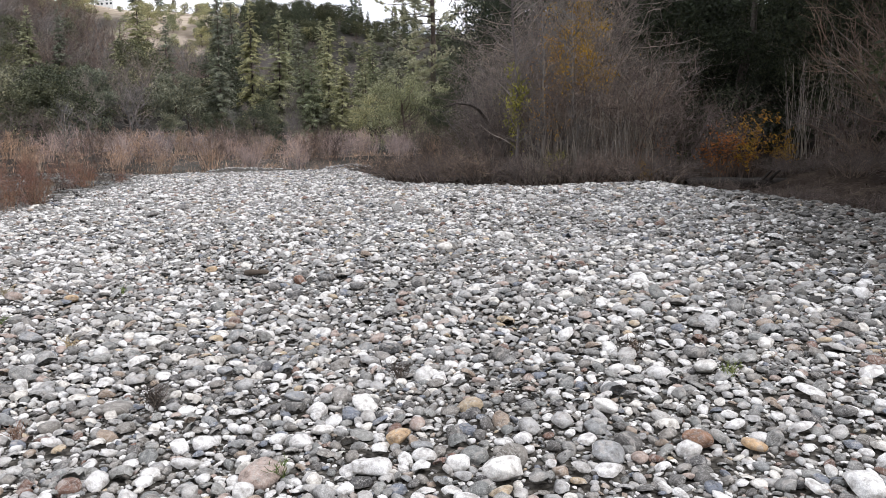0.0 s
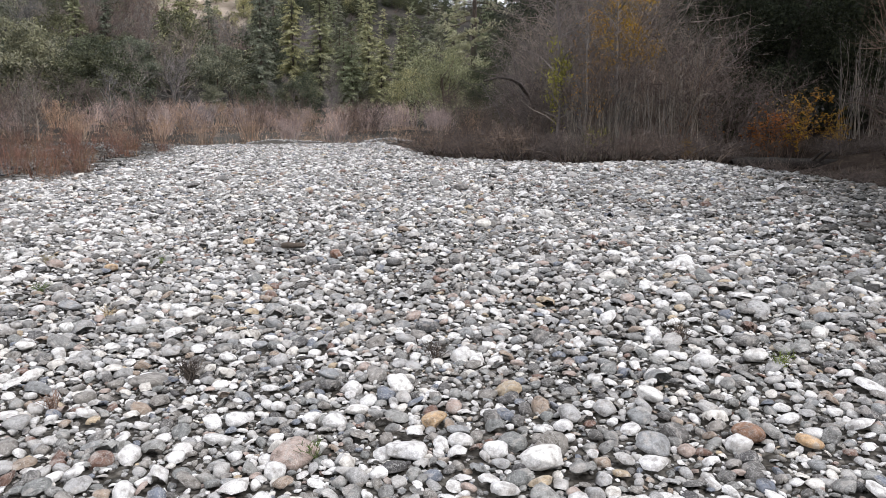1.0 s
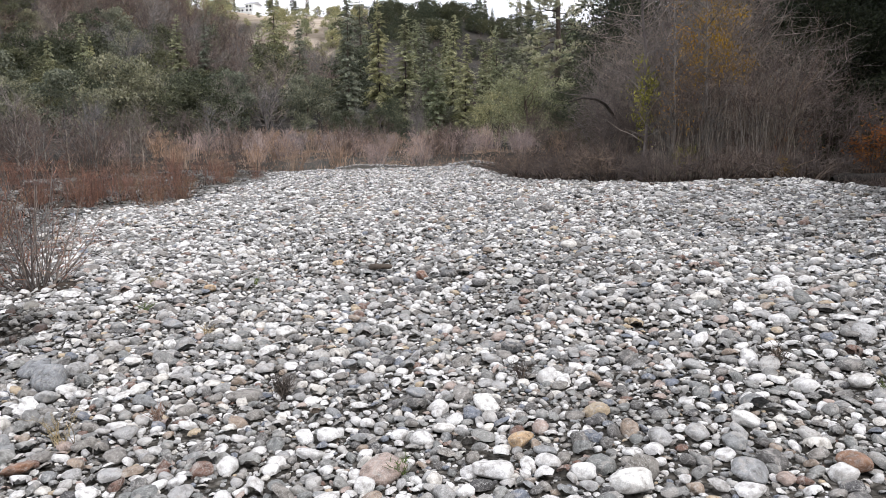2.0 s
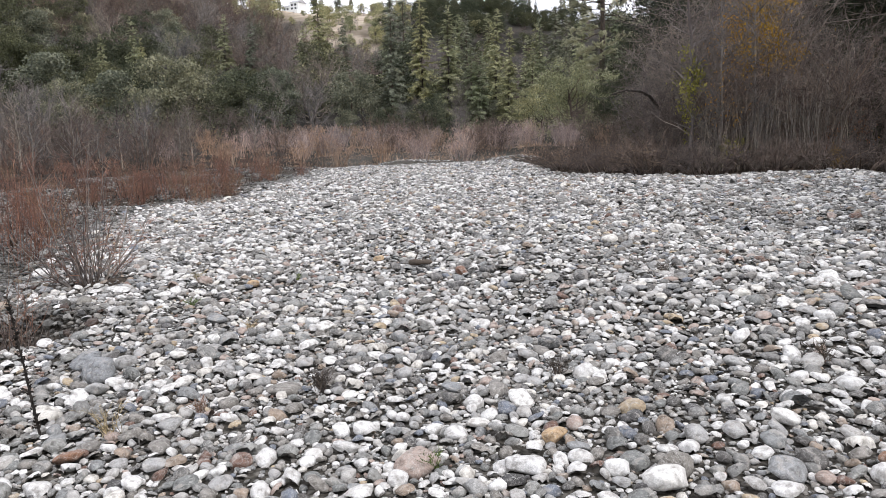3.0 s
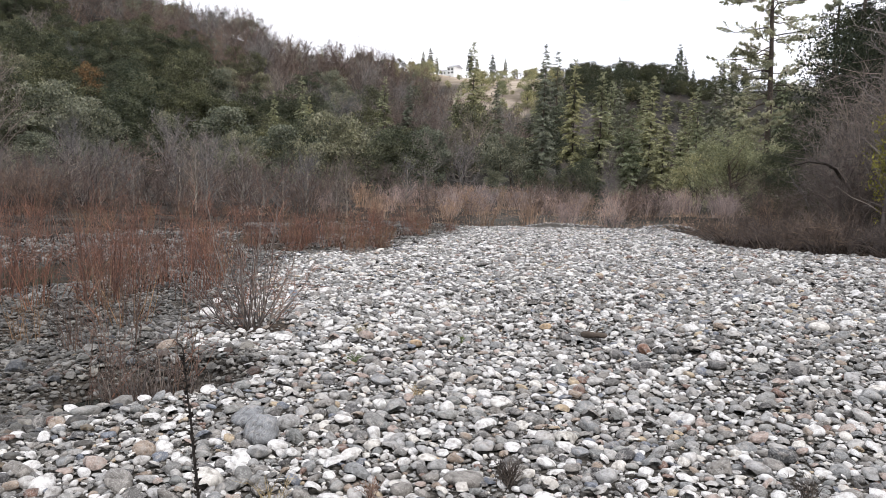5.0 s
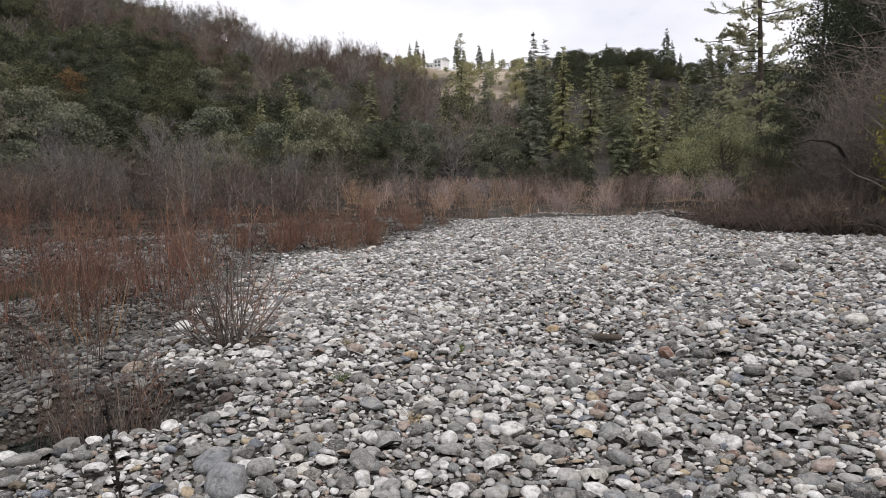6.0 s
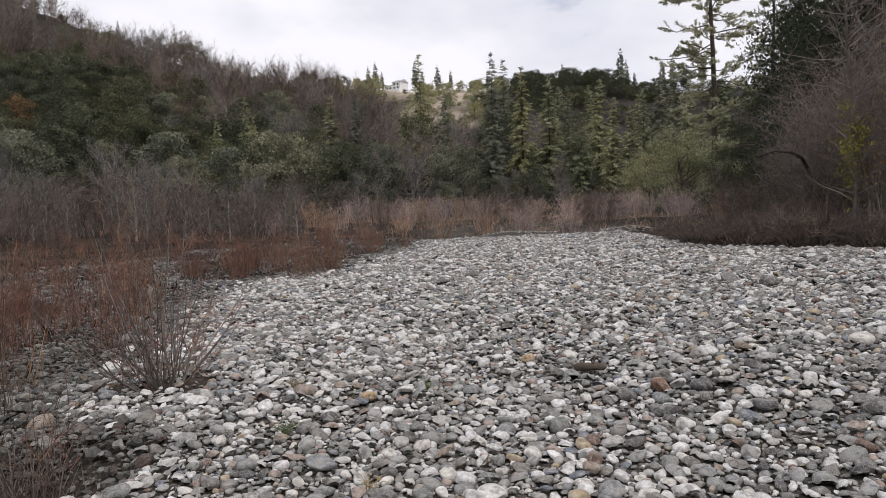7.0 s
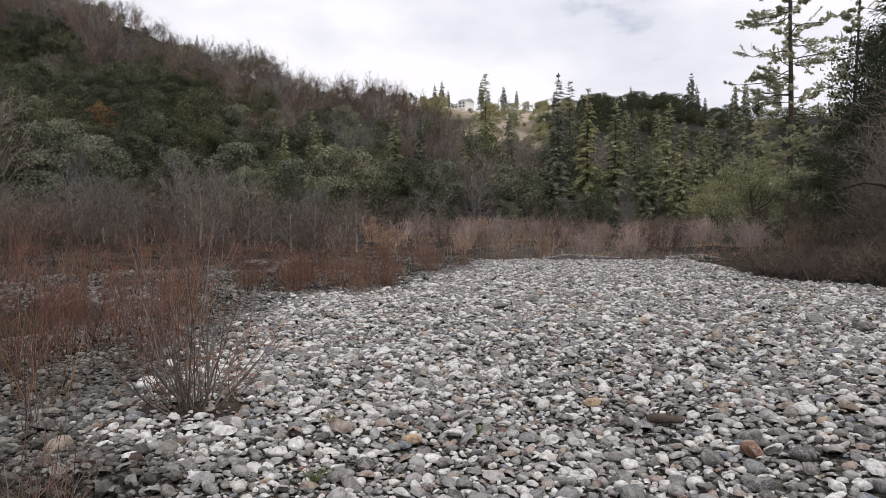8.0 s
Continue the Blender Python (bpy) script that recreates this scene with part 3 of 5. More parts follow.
rng = np.random.default_rng(4)
OAKS = [leafy_tree(rng, "live_oak", "rounded dark green live oak on the wooded hillside", h, M_LEAF_OAK, 5600, 0.34, w, 0.0, "hillside evergreens")
        for h, w in ((9, 0.95), (11, 0.85), (8, 1.15), (12, 0.8))]
SAGES = [leafy_tree(rng, "grey_oak", "rounded grey-green oak on the wooded hillside", h, M_LEAF_SAGE, 5200, 0.34, w, 0.0, "hillside evergreens")
         for h, w in ((8, 1.0), (10, 0.9))]
TANOAKS = [leafy_tree(rng, "tan_oak", "broad deep green oak in the hillside wood", h, M_LEAF_TAN, 5600, 0.34, w, 0.0, "hillside evergreens")
           for h, w in ((9, 1.05), (11, 0.9))]
BARES = [bare_tree(rng, "bare_oak", "leafless grey-brown oak on the wooded hillside", h, M_TWIG_GREY, M_TWIG_GREY, 900, s, 0.5, "hillside bare trees")
         for h, s in ((10, 1), (9, 2), (11, 1), (8, 3))]
BROWNS = [bare_tree(rng, "bare_brown_tree", "leafless reddish-brown tree on the wooded hillside", h, M_TWIG_BROWN, M_TWIG_BROWN, 900, s, 0.52, "hillside bare trees")
          for h, s in ((9, 2), (10, 1))]
FIRS = [conifer(rng, "fir_tree", "tall dark green fir with drooping limbs", h, m, l, 56, r, b, 0.62, sh, -0.25, 0.009, "valley firs", 0.28)
        for (h, l, r, b, sh), m in zip(((30, 250, 0.135, 0.05, 0.75), (24, 230, 0.18, 0.04, 0.8), (27, 200, 0.135, 0.12, 0.65), (18, 190, 0.21, 0.03, 0.85)),
                                       (M_LEAF_FIR, M_LEAF_SPRUCE, M_LEAF_FIR, M_LEAF_SPRUCE))]
RIDGEFIRS = [conifer(rng, "ridge_fir", "dark conifer standing on the ridge crest", h, M_LEAF_FIR, 100, 26, r, b, 1.3, 0.7, -0.2, 0.012, "ridge firs", 0.32)
             for h, r, b in ((22, 0.17, 0.12), (24, 0.15, 0.2))]
GOLDTREE = leafy_tree(rng, "autumn_tree", "small tree with dull amber leaves on the hillside", 7, M_LEAF_AMBER, 2200, 0.3, 0.95, 0.15)

# woods on the hill over the far bank
spots, kinds, sizes = [], [], []
for gx0 in np.arange(-345, 60, 9.0):
    for gy0 in np.arange(30, 296, 9.0):
        x, y = gx0 + rng.uniform(-3.4, 3.4), gy0 + rng.uniform(-3.4, 3.4)
        if y < foot(x) + 2 or abs(math.degrees(math.atan2(x, y)) + 12) > 50 or y < 40 and x > -120:
            continue
        up = (y - foot(x)) / (280 - foot(x))
        w = float(wave(x, y, 55, 31)) + 0.5 * float(wave(x, y, 20, 32))
        aside = -x / y
        if up > 0.78 + 0.06 * w:
            greener = -0.32                                   # bare brown crest
        elif aside > 0.72 + 0.05 * w:
            greener = 0.42                                    # evergreen flank
        elif y > 142 and ((x + 88) / 13) ** 2 + ((y - 156) / 15) ** 2 > 1:
            greener = -0.30                                   # bare slope in the fold
        else:
            greener = 0.26
        r = 0.30 * w + greener + rng.normal(0, 0.16)
        small = 0.62 if -30 < x < 4 and y < 135 else 1.0
        if x > -75 and y < 118:
            k = (SAGES[rng.integers(2)], OAKS[rng.integers(4)], OAKS[rng.integers(4)], BARES[rng.integers(4)])[rng.integers(4)]
        elif x > -48 and y < 160:
            if rng.random() < 0.25:
                continue
            k = (SAGES[rng.integers(2)], BARES[rng.integers(4)], OAKS[rng.integers(4)], SAGES[0] if y < 112 else BARES[rng.integers(4)])[rng.integers(4)]
        elif r > 0.44:
            k = TANOAKS[rng.integers(2)]
        elif r > 0.22:
            k = OAKS[rng.integers(4)]
        elif r > 0.04:
            k = SAGES[rng.integers(2)] if rng.random() < 0.6 else OAKS[rng.integers(4)]
        elif r > -0.10:
            k = BARES[rng.integers(4)]
        else:
            k = BROWNS[rng.integers(2)] if rng.random() < 0.75 else BARES[rng.integers(4)]
        bare = k in BARES or k in BROWNS
        spots.append((x, y)), kinds.append(k), sizes.append(rng.uniform(1.05, 1.5) * (0.75 if y < 125 and x > -75 else 1.25 if 0.66 < up < 0.93 else 1.0) * small if bare else rng.uniform(0.75, 1.4) * (0.8 if y < 125 and x > -75 else 1.0) * small)
for x in np.arange(-345, -95, 4.5):
    k = (BARES[rng.integers(4)], BROWNS[rng.integers(2)], BROWNS[rng.integers(2)], SAGES[rng.integers(2)])[rng.integers(4)]
    spots.append((x + rng.uniform(-2, 2), 281 + rng.uniform(-5, 5))), kinds.append(k), sizes.append(rng.uniform(0.6, 0.95))
for x, y in ((-124.7, 125), (-109, 209)):
    spots.append((x, y)), kinds.append(GOLDTREE), sizes.append(1.25)
scatter(kinds, spots, sizes, rng)

# firs along the far bank and on the ridges
spots, kinds, sizes = [], [], []
for x, y, k, h in ((-24.3, 115, 0, 24), (-33, 156, 1, 24), (-53, 158, 1, 20), (-14, 186, 1, 25), (-3, 182, 1, 24), (-39, 186, 1, 24), (4, 168, 0, 24), (-6.0, 116, 1, 16.5), (-10.6, 117, 3, 14.5), (-8.4, 122, 1, 20), (-18.4, 138, 1, 23.5), (-23.5, 140, 1, 22.5), (-15.4, 145, 2, 21),
                   (-46.6, 150, 1, 26), (-41.7, 150, 2, 21.5), (-28.9, 150, 0, 28.5), (-4.4, 150, 1, 18.5), (-1.5, 150, 1, 19.5), (1.6, 152, 2, 24), (-13, 128, 3, 16),
                   (-12.2, 160, 1, 22), (-20, 165, 1, 23), (-67.3, 150, 1, 18.5), (-61.3, 150, 2, 18), (-70, 120, 1, 17), (-68, 107, 3, 12.5), (-66.5, 116, 3, 13), (-58, 116, 3, 12.5),
                   (-26, 124, 2, 18), (6, 140, 1, 22), (11, 128, 1, 20), (18, 118, 0, 26), (-2.5, 126, 3, 13),
                   (-21, 185, 1, 24)):
    spots.append((x, y)), kinds.append(FIRS[k]), sizes.append(h / (30, 24, 27, 18)[k])
for x, h in ((-228, 15), (-206, 10), (-188, 12), (-165.6, 14), (-155, 13), (-148, 13), (-136.4, 12), (-240, 12), (-222, 9), (-178, 9)):
    spots.append((x, 278 + rng.uniform(-6, 6))), kinds.append(FIRS[3]), sizes.append(h / 18)
for x, h in ((-229, 27), (-235, 21), (-221, 17), (-191, 26), (-186, 20), (-172, 25), (-160, 15), (-262, 14), (-66, 20), (-20, 29), (-15.5, 24), (-9, 17),
             (12, 24), (20, 27), (28, 18), (42, 28), (-92, 14), (-128, 17)):
    spots.append((x, 607 + rng.uniform(-4, 4))), kinds.append(RIDGEFIRS[rng.integers(2)]), sizes.append(h / 22)
scatter(kinds, spots, sizes, rng)

# scrub and trees on the sunny ridge behind
ridge_fill, ridge_bushes = [], []
# the pale leaf colour of these oaks stands in for sunlight on the ridge
BACKS = [leafy_tree(rng, "ridge_oak", "olive oak on the far ridge, sunlight put into its pale leaves", h, M_LEAF_PALE, 1500, 0.85, 1.0, 0.0, "ridge trees") for h in (11, 14)]
RIDGEBARE = [bare_tree(rng, "ridge_bare_tree", "leafless pale grey tree on the far ridge", h, M_TWIG_GREY, M_TWIG_GREY, 200, 1, 0.5, "ridge trees") for h in (10, 12)]
DARKS = [leafy_tree(rng, "ridge_evergreen", "dark evergreen on the far ridge crest", h, M_LEAF_TAN, 2000, 1.0, 1.05, 0.0, "ridge trees") for h in (17, 20)]
spots, kinds, sizes = [], [], []
for _ in range(420):
    y = rng.uniform(350, 612)
    x = rng.uniform(-300, 100) * (0.5 + 0.5 * y / 600)
    if abs(x + 0.344 * y) < 15 and y > 430:
        continue
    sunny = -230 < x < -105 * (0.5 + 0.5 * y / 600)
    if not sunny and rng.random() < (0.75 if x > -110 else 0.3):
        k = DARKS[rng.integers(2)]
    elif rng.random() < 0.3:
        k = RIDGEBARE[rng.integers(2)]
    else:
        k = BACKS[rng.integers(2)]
    spots.append((x, y)), kinds.append(k), sizes.append(rng.uniform(0.5, 0.95) if sunny else rng.uniform(0.5, 0.9) * (0.55 if x > -0.06 * y else 1.0))
for _ in range(130):
    y = rng.uniform(370, 590)
    x = rng.uniform(-260, -90) * (0.5 + 0.5 * y / 600)
    if abs(x + 0.344 * y) < 15 and y > 430:
        continue
    spots.append((x, y)), kinds.append(BACKS[rng.integers(2)] if rng.random() < 0.7 else RIDGEBARE[rng.integers(2)]), sizes.append(rng.uniform(0.4, 0.75))
for x in np.arange(-300, -105, 5.0):
    if abs(x + 203) > 14:
        spots.append((x + rng.uniform(-2, 2), 603 + rng.uniform(-6, 6))), kinds.append(RIDGEBARE[rng.integers(2)]), sizes.append(rng.uniform(0.55, 1.0))
for _ in range(110):
    y = rng.uniform(380, 606)
    x = rng.uniform(-120, 55) * (0.5 + 0.5 * y / 600)
    k = (DARKS[rng.integers(2)], BROWNS[rng.integers(2)], RIDGEBARE[rng.integers(2)])[rng.choice(3, p=(0.45, 0.33, 0.22))]
    ridge_fill.append((k, x, y, rng.uniform(0.5, 0.8)))
for k, x, y, s in ridge_fill:
    ob = copy_thing(k, pose(x, y, float(ground_z(x, y)) - 0.1, 0, 0, rng.uniform(0, 360)))
    ob.scale = (s * 1.2, s * 1.2, s)
for _ in range(70):
    y = rng.uniform(400, 582)
    x = -0.344 * y + rng.uniform(-18, 60)
    ridge_bushes.append((BACKS[rng.integers(2)] if rng.random() < 0.7 else RIDGEBARE[rng.integers(2)], x, y, rng.uniform(0.22, 0.42)))
for k, x, y, s in ridge_bushes:
    ob = copy_thing(k, pose(x, y, float(ground_z(x, y)) - 0.1, 0, 0, rng.uniform(0, 360)))
    ob.scale = (s * 1.2, s * 1.2, s)
for x in np.arange(-122, -30, 6.5):
    spots.append((x, 602 + rng.uniform(-5, 5))), kinds.append(DARKS[rng.integers(2)]), sizes.append(rng.uniform(0.55, 0.8))
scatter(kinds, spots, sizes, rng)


# ---- bank thickets, right-hand wood ----
def shrub(rng, name, label, height, spread, stems, branches, twigs, mat_stem, mat_twig, arch=-0.25, stem_r=0.014, twig_len=0.3,
          foot_r=0.15, lean=(0, 0), group="", steep=0.0, category="shrub", leaf=None, leaves=0, leaf_len=0.07, twig_r=0.2, k=6, singly=False, tangle=0.17):
    """A many-stemmed shrub: stems fan out from one foot, fork, and end in fine twigs, with a few last leaves."""
    t = thing(name, label, category, group)
    a = rng.uniform(0, 2 * np.pi, stems)
    out = np.sqrt(rng.random(stems)) * spread
    tip = np.c_[out * np.cos(a) + lean[0], out * np.sin(a) + lean[1], height * rng.uniform(0.55, 1.0, stems) * (1 - steep * out / max(spread, 0.01))]
    s = np.c_[foot_r * out / spread * np.cos(a), foot_r * out / spread * np.sin(a), np.full(stems, -0.05)] + rng.normal(0, foot_r * 0.25, (stems, 3)) * np.array([1, 1, 0])
    L = np.linalg.norm(tip - s, axis=1)
    bend = np.c_[np.zeros((stems, 2)), np.full(stems, arch)]
    way = (tip - s) / L[:, None] - bend
    P0 = arcs(rng, s, way, L, bend, k, tangle * 0.6)
    R0 = np.linspace(1, 0.25, k)[None] * stem_r * rng.uniform(0.6, 1.3, (stems, 1))
    if singly:
        for i in range(stems):
            part("stem", mesh_of("stem", *tubes(P0[i:i + 1], R0[i:i + 1], 5), True), mat_stem, t)
    else:
        part("stem_clump", mesh_of("stem_clump", *tubes(P0, R0, 4), True), mat_stem, t, kind="stuff")
    s1, d1, who, t1 = sprout(rng, P0, branches, 0.2, 1.0, 24 + 110 * tangle)
    L1 = L[who] * rng.uniform(0.2, 0.5, branches) * (1.15 - 0.6 * t1)
    P1 = arcs(rng, s1, d1, L1, np.c_[np.zeros((branches, 2)), np.full(branches, -arch * 0.4)], 4, tangle)
    R1 = np.linspace(0.45, 0.15, 4)[None] * stem_r * np.ones((branches, 1))
    s2, d2, _, _ = sprout(rng, P1, twigs, 0.1, 1.0, 28 + 100 * tangle)
    P2 = arcs(rng, s2, d2, twig_len * rng.uniform(0.4, 1.2, twigs), np.c_[np.zeros((twigs, 2)), np.full(twigs, 0.1)], 3, 0.25)
    R2 = np.linspace(1, 0.35, 3)[None] * stem_r * twig_r * np.ones((twigs, 1))
    part("crown", mesh_of("crown", *joined(tubes(P1, R1, 3), tubes(P2, R2, 3))), mat_twig, t, kind="stuff")
    if leaf:
        s3, d3, _, _ = sprout(rng, P2, leaves, 0.2, 1.0, 50)
        d3 = unit(d3 + np.array([0, 0, -0.5]))
        v, f = blades(rng, s3, d3, leaf_len * rng.uniform(0.6, 1.3, leaves), leaf_len * 0.3 * rng.uniform(0.7, 1.3, leaves))
        part("foliage", mesh_of("foliage", v, f), leaf, t, kind="stuff")
    return t


def put(ob, x, y, s=1.0, turn=0.0, dz=0.0):
    ob.matrix_basis = pose(x, y, float(ground_z(x, y)) + dz, 0, 0, turn) @ Matrix.Diagonal((s, s, s, 1))
    return ob


rng = np.random.default_rng(12)
# bare alders and brush at the foot of the hill
ALDERS = [bare_tree(rng, "bare_alder", "leafless brown alder with pale stems at the hill foot", h, M_WILLOW_BROWN, M_TWIG_GREY, 700, st, 0.42, "bank alders")
          for h, st in ((6.0, 4), (5.0, 5), (7.0, 3))]
SALLOWS = [shrub(rng, "bank_sallow", "leafless pinkish-brown sallow on the far bank", 2.3, 1.5, 30, 80, 330, m, m,
                 -0.1, 0.024, 0.5, 0.6, group="bank sallows", twig_r=0.45) for m in (M_TWIG_PINK, M_BANK, M_TWIG_PALE)]
BRUSH = [shrub(rng, "bank_brush", "leafless dark brown brush along the river bank", 3.2, 2.4, 30, 90, 380, M_TWIG_BROWN, M_TWIG_BROWN,
               -0.15, 0.024, 0.6, 0.8, group="bank brush", twig_r=0.5) for _ in range(3)]
spots, kinds, sizes = [], [], []
for x in np.arange(-75, 6, 2.6):
    for row in range(5):
        px, py = x + rng.uniform(-2.2, 2.2), 63.5 + row * 7.0 + 0.8 * min(0, x + 22) + rng.uniform(-2.5, 2.5)
        if -5.5 < px < 0.5 and py < 66:
            continue
        if py < 6 or math.degrees(math.atan2(px, py)) < -63:
            continue
        tall = px < -34
        if row == 0:
            k, s = (SALLOWS if px > -30 else BRUSH)[rng.integers(3)], rng.uniform(0.5, 1.15)
        elif tall:
            k, s = (ALDERS if rng.random() < 0.62 else BRUSH)[rng.integers(3)], rng.uniform(0.75, 1.2)
        else:
            k, s = (BRUSH if rng.random() < 0.3 else SALLOWS)[rng.integers(3)], rng.uniform(0.8, 1.2)
        spots.append((px, py)), kinds.append(k), sizes.append(s)
scatter(kinds, spots, sizes, rng)

# pale sapling trunks standing in the brush
SAPLING = bare_tree(rng, "pale_sapling", "slender pale-barked bare sapling in the brush", 7.5, M_TWIG_GREY, M_PALEBARK, 160, 1, 0.28, "pale saplings")
spots = [(rng.uniform(-62, -26), 0) for _ in range(34)]
spots = [(x, 65 + 0.8 * (x + 22) + rng.uniform(-1, 12)) for x, _ in spots]
scatter([SAPLING] * len(spots), spots, list(rng.uniform(0.55, 1.0, len(spots))), rng)

# the two open pines over the thicket, and paler trees below them
rng = np.random.default_rng(5)
def pine(rng, name, label, height, limbs, reach, bare):
    """A tall open pine: long irregular limbs that sag and turn up, with feathery brushes of needles along their outer halves."""
    t = thing(name, label, "tree", "tall pines")
    k = 10
    P0 = arcs(rng, np.array([[0, 0, -0.4]]), np.array([[0, 0, 1.0]]), np.array([height]), np.array([[-0.02, 0, 0]]), k, 0.012)
    part("trunk", mesh_of("trunk", *tubes(P0, np.linspace(1, 0.08, k)[None] * height * 0.0100, 9), True), M_PINEBARK, t)
    h = bare + (0.99 - bare) * (np.arange(limbs) + rng.uniform(0, 1.5, limbs)) / (limbs + 1)
    a = rng.uniform(0, 2 * np.pi, limbs)
    L = height * reach * np.minimum(1, 0.25 + 1.6 * (1 - h)) * rng.uniform(0.4, 1.2, limbs) * np.minimum(1, 0.5 + (h - bare) * 2.5)
    up = np.linspace(0, 1, k)
    s = np.c_[np.interp(h, up, P0[0, :, 0]), np.interp(h, up, P0[0, :, 1]), h * height - 0.4]
    P1 = arcs(rng, s, unit(np.c_[np.cos(a), np.sin(a), rng.uniform(-0.40, 0.05, limbs)]), L, np.c_[np.zeros((limbs, 2)), rng.uniform(0.02, 0.22, limbs)], 7, 0.22)
    R1 = np.linspace(1, 0.25, 7)[None] * (L * 0.011 + 0.012)[:, None]
    n2 = limbs * 14
    s2, d2, who, t2 = sprout(rng, P1, n2, 0.25, 1.0, 42)
    d2[:, 2] *= 0.5
    P2 = arcs(rng, s2, unit(d2), L[who] * (1.25 - t2) * rng.uniform(0.16, 0.40, n2), np.c_[np.zeros((n2, 2)), np.full(n2, 0.22)], 4, 0.2)
    R2 = np.linspace(0.012, 0.005, 4)[None] * np.ones((n2, 1))
    part("branch_tier", mesh_of("branch_tier", *joined(tubes(P1, R1, 4), tubes(P2, R2, 3))), M_PINEBARK, t, kind="stuff")
    s3, d3, _, _ = sprout(rng, P2, n2 * 44, 0.08, 1.0, 48, 0.7)
    n3 = len(s3)
    v, f = blades(rng, s3, unit(d3 + np.array([0, 0, 0.25])), rng.uniform(0.2, 0.4, n3), 0.075, 0.2, np.array([0, 0, 0.4]) + rng.normal(0, 0.8, (n3, 3)))
    part("foliage", mesh_of("foliage", v, f), M_LEAF_PINE, t, kind="stuff")
    return t


PINE = pine(rng, "tall_pine", "tall open pine with long bare limbs and pale green needles", 42, 105, 0.135, 0.2)
put(PINE, 6.6, 92)
p2 = copy_thing(PINE, pose(14.6, 105, float(ground_z(14.6, 105)), 0, 0, 130))
p2.scale = (0.85, 0.85, 0.92)
PALE = [leafy_tree(rng, "pale_oak", "bushy light olive-green oak beside the river", 10.5, M_LEAF_PALE, 7000, 0.25, 0.9, 0.0, "riverside oaks", boughs=True) for _ in range(2)]
scatter([PALE[0], PALE[1], PALE[0], PALE[1]], [(2.6, 92), (-0.6, 99), (7.5, 88), (5.2, 98)], [1.0, 0.75, 0.85, 1.0], rng)

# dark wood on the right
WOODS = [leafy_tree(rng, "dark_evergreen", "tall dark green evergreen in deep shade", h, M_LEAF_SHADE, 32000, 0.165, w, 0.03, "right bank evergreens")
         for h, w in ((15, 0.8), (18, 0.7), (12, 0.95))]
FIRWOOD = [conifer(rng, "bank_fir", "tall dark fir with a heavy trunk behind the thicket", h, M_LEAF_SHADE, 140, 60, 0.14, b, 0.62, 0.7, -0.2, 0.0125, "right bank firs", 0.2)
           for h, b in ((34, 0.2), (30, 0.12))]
spots, kinds, sizes = [], [], []
# trees with y under 19 stand unseen, added to shade the gravel
for x, y, k, s in ((20, 40, 0, 1.0), (25, 36, 1, 1.0), (16, 46, 2, 1.1), (30, 42, 0, 1.1), (24, 48, 1, 1.1), (33, 34, 2, 1.2), (12, 54, 2, 0.9),
                   (20, 55, 0, 1.1), (38, 44, 1, 1.1), (29, 27, 2, 1.1), (35, 24, 0, 1.0), (28, 18, 1, 0.9), (31, 10, 0, 1.0), (27, 3, 2, 1.1),
                   (9, 62, 2, 0.8), (14, 66, 0, 0.75), (22, 70, 1, 1.0), (36, 56, 1, 1.2), (44, 30, 1, 1.2), (6.5, 70, 2, 0.6),
                   (16.5, 8.5, 0, 0.9), (16.8, 13.5, 1, 0.75), (15.5, 4.5, 2, 0.8), (23, 9, 1, 1.0), (24, 15, 0, 0.9),
                   (17.5, 35, 2, 1.15), (22, 29, 0, 0.95), (25, 22, 2, 1.1), (20.5, 20, 0, 0.8),
                   (10.8, 45, 1, 0.95), (12.6, 49, 0, 1.1), (9.2, 52, 1, 0.8), (15.5, 47, 1, 1.1), (13.5, 52, 1, 1.1)):
    spots.append((x, y)), kinds.append(WOODS[k]), sizes.append(s)
for x, y, k, s in ((13.6, 43, 0, 1.0), (19, 44, 1, 0.9), (23, 60, 0, 1.0), (15, 58, 1, 1.0), (28, 50, 0, 0.9), (34, 38, 1, 0.95), (40, 36, 0, 1.0), (12, 74, 1, 0.8),
                   (10.2, 47, 1, 0.8), (12.9, 50, 0, 0.8), (9.0, 56, 1, 0.7), (11.5, 60, 0, 0.85)):
    spots.append((x, y)), kinds.append(FIRWOOD[k]), sizes.append(s)
scatter(kinds, spots, sizes, rng)

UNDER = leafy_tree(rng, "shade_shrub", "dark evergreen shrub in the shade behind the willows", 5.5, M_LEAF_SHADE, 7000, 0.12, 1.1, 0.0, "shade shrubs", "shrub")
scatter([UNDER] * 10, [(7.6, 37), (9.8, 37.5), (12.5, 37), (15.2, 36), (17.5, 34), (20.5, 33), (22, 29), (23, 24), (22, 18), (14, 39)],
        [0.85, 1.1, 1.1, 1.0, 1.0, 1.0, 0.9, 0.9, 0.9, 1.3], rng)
# unseen trees beside the bar, added to block light from the right gravel
SCREEN = leafy_tree(rng, "edge_evergreen", "dense dark evergreen out of view, added to shade the gravel", 11, M_LEAF_SHADE, 16000, 0.18, 0.75, 0.0, "edge evergreens")
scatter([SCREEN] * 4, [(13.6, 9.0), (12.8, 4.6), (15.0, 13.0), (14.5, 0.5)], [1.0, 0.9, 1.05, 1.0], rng)

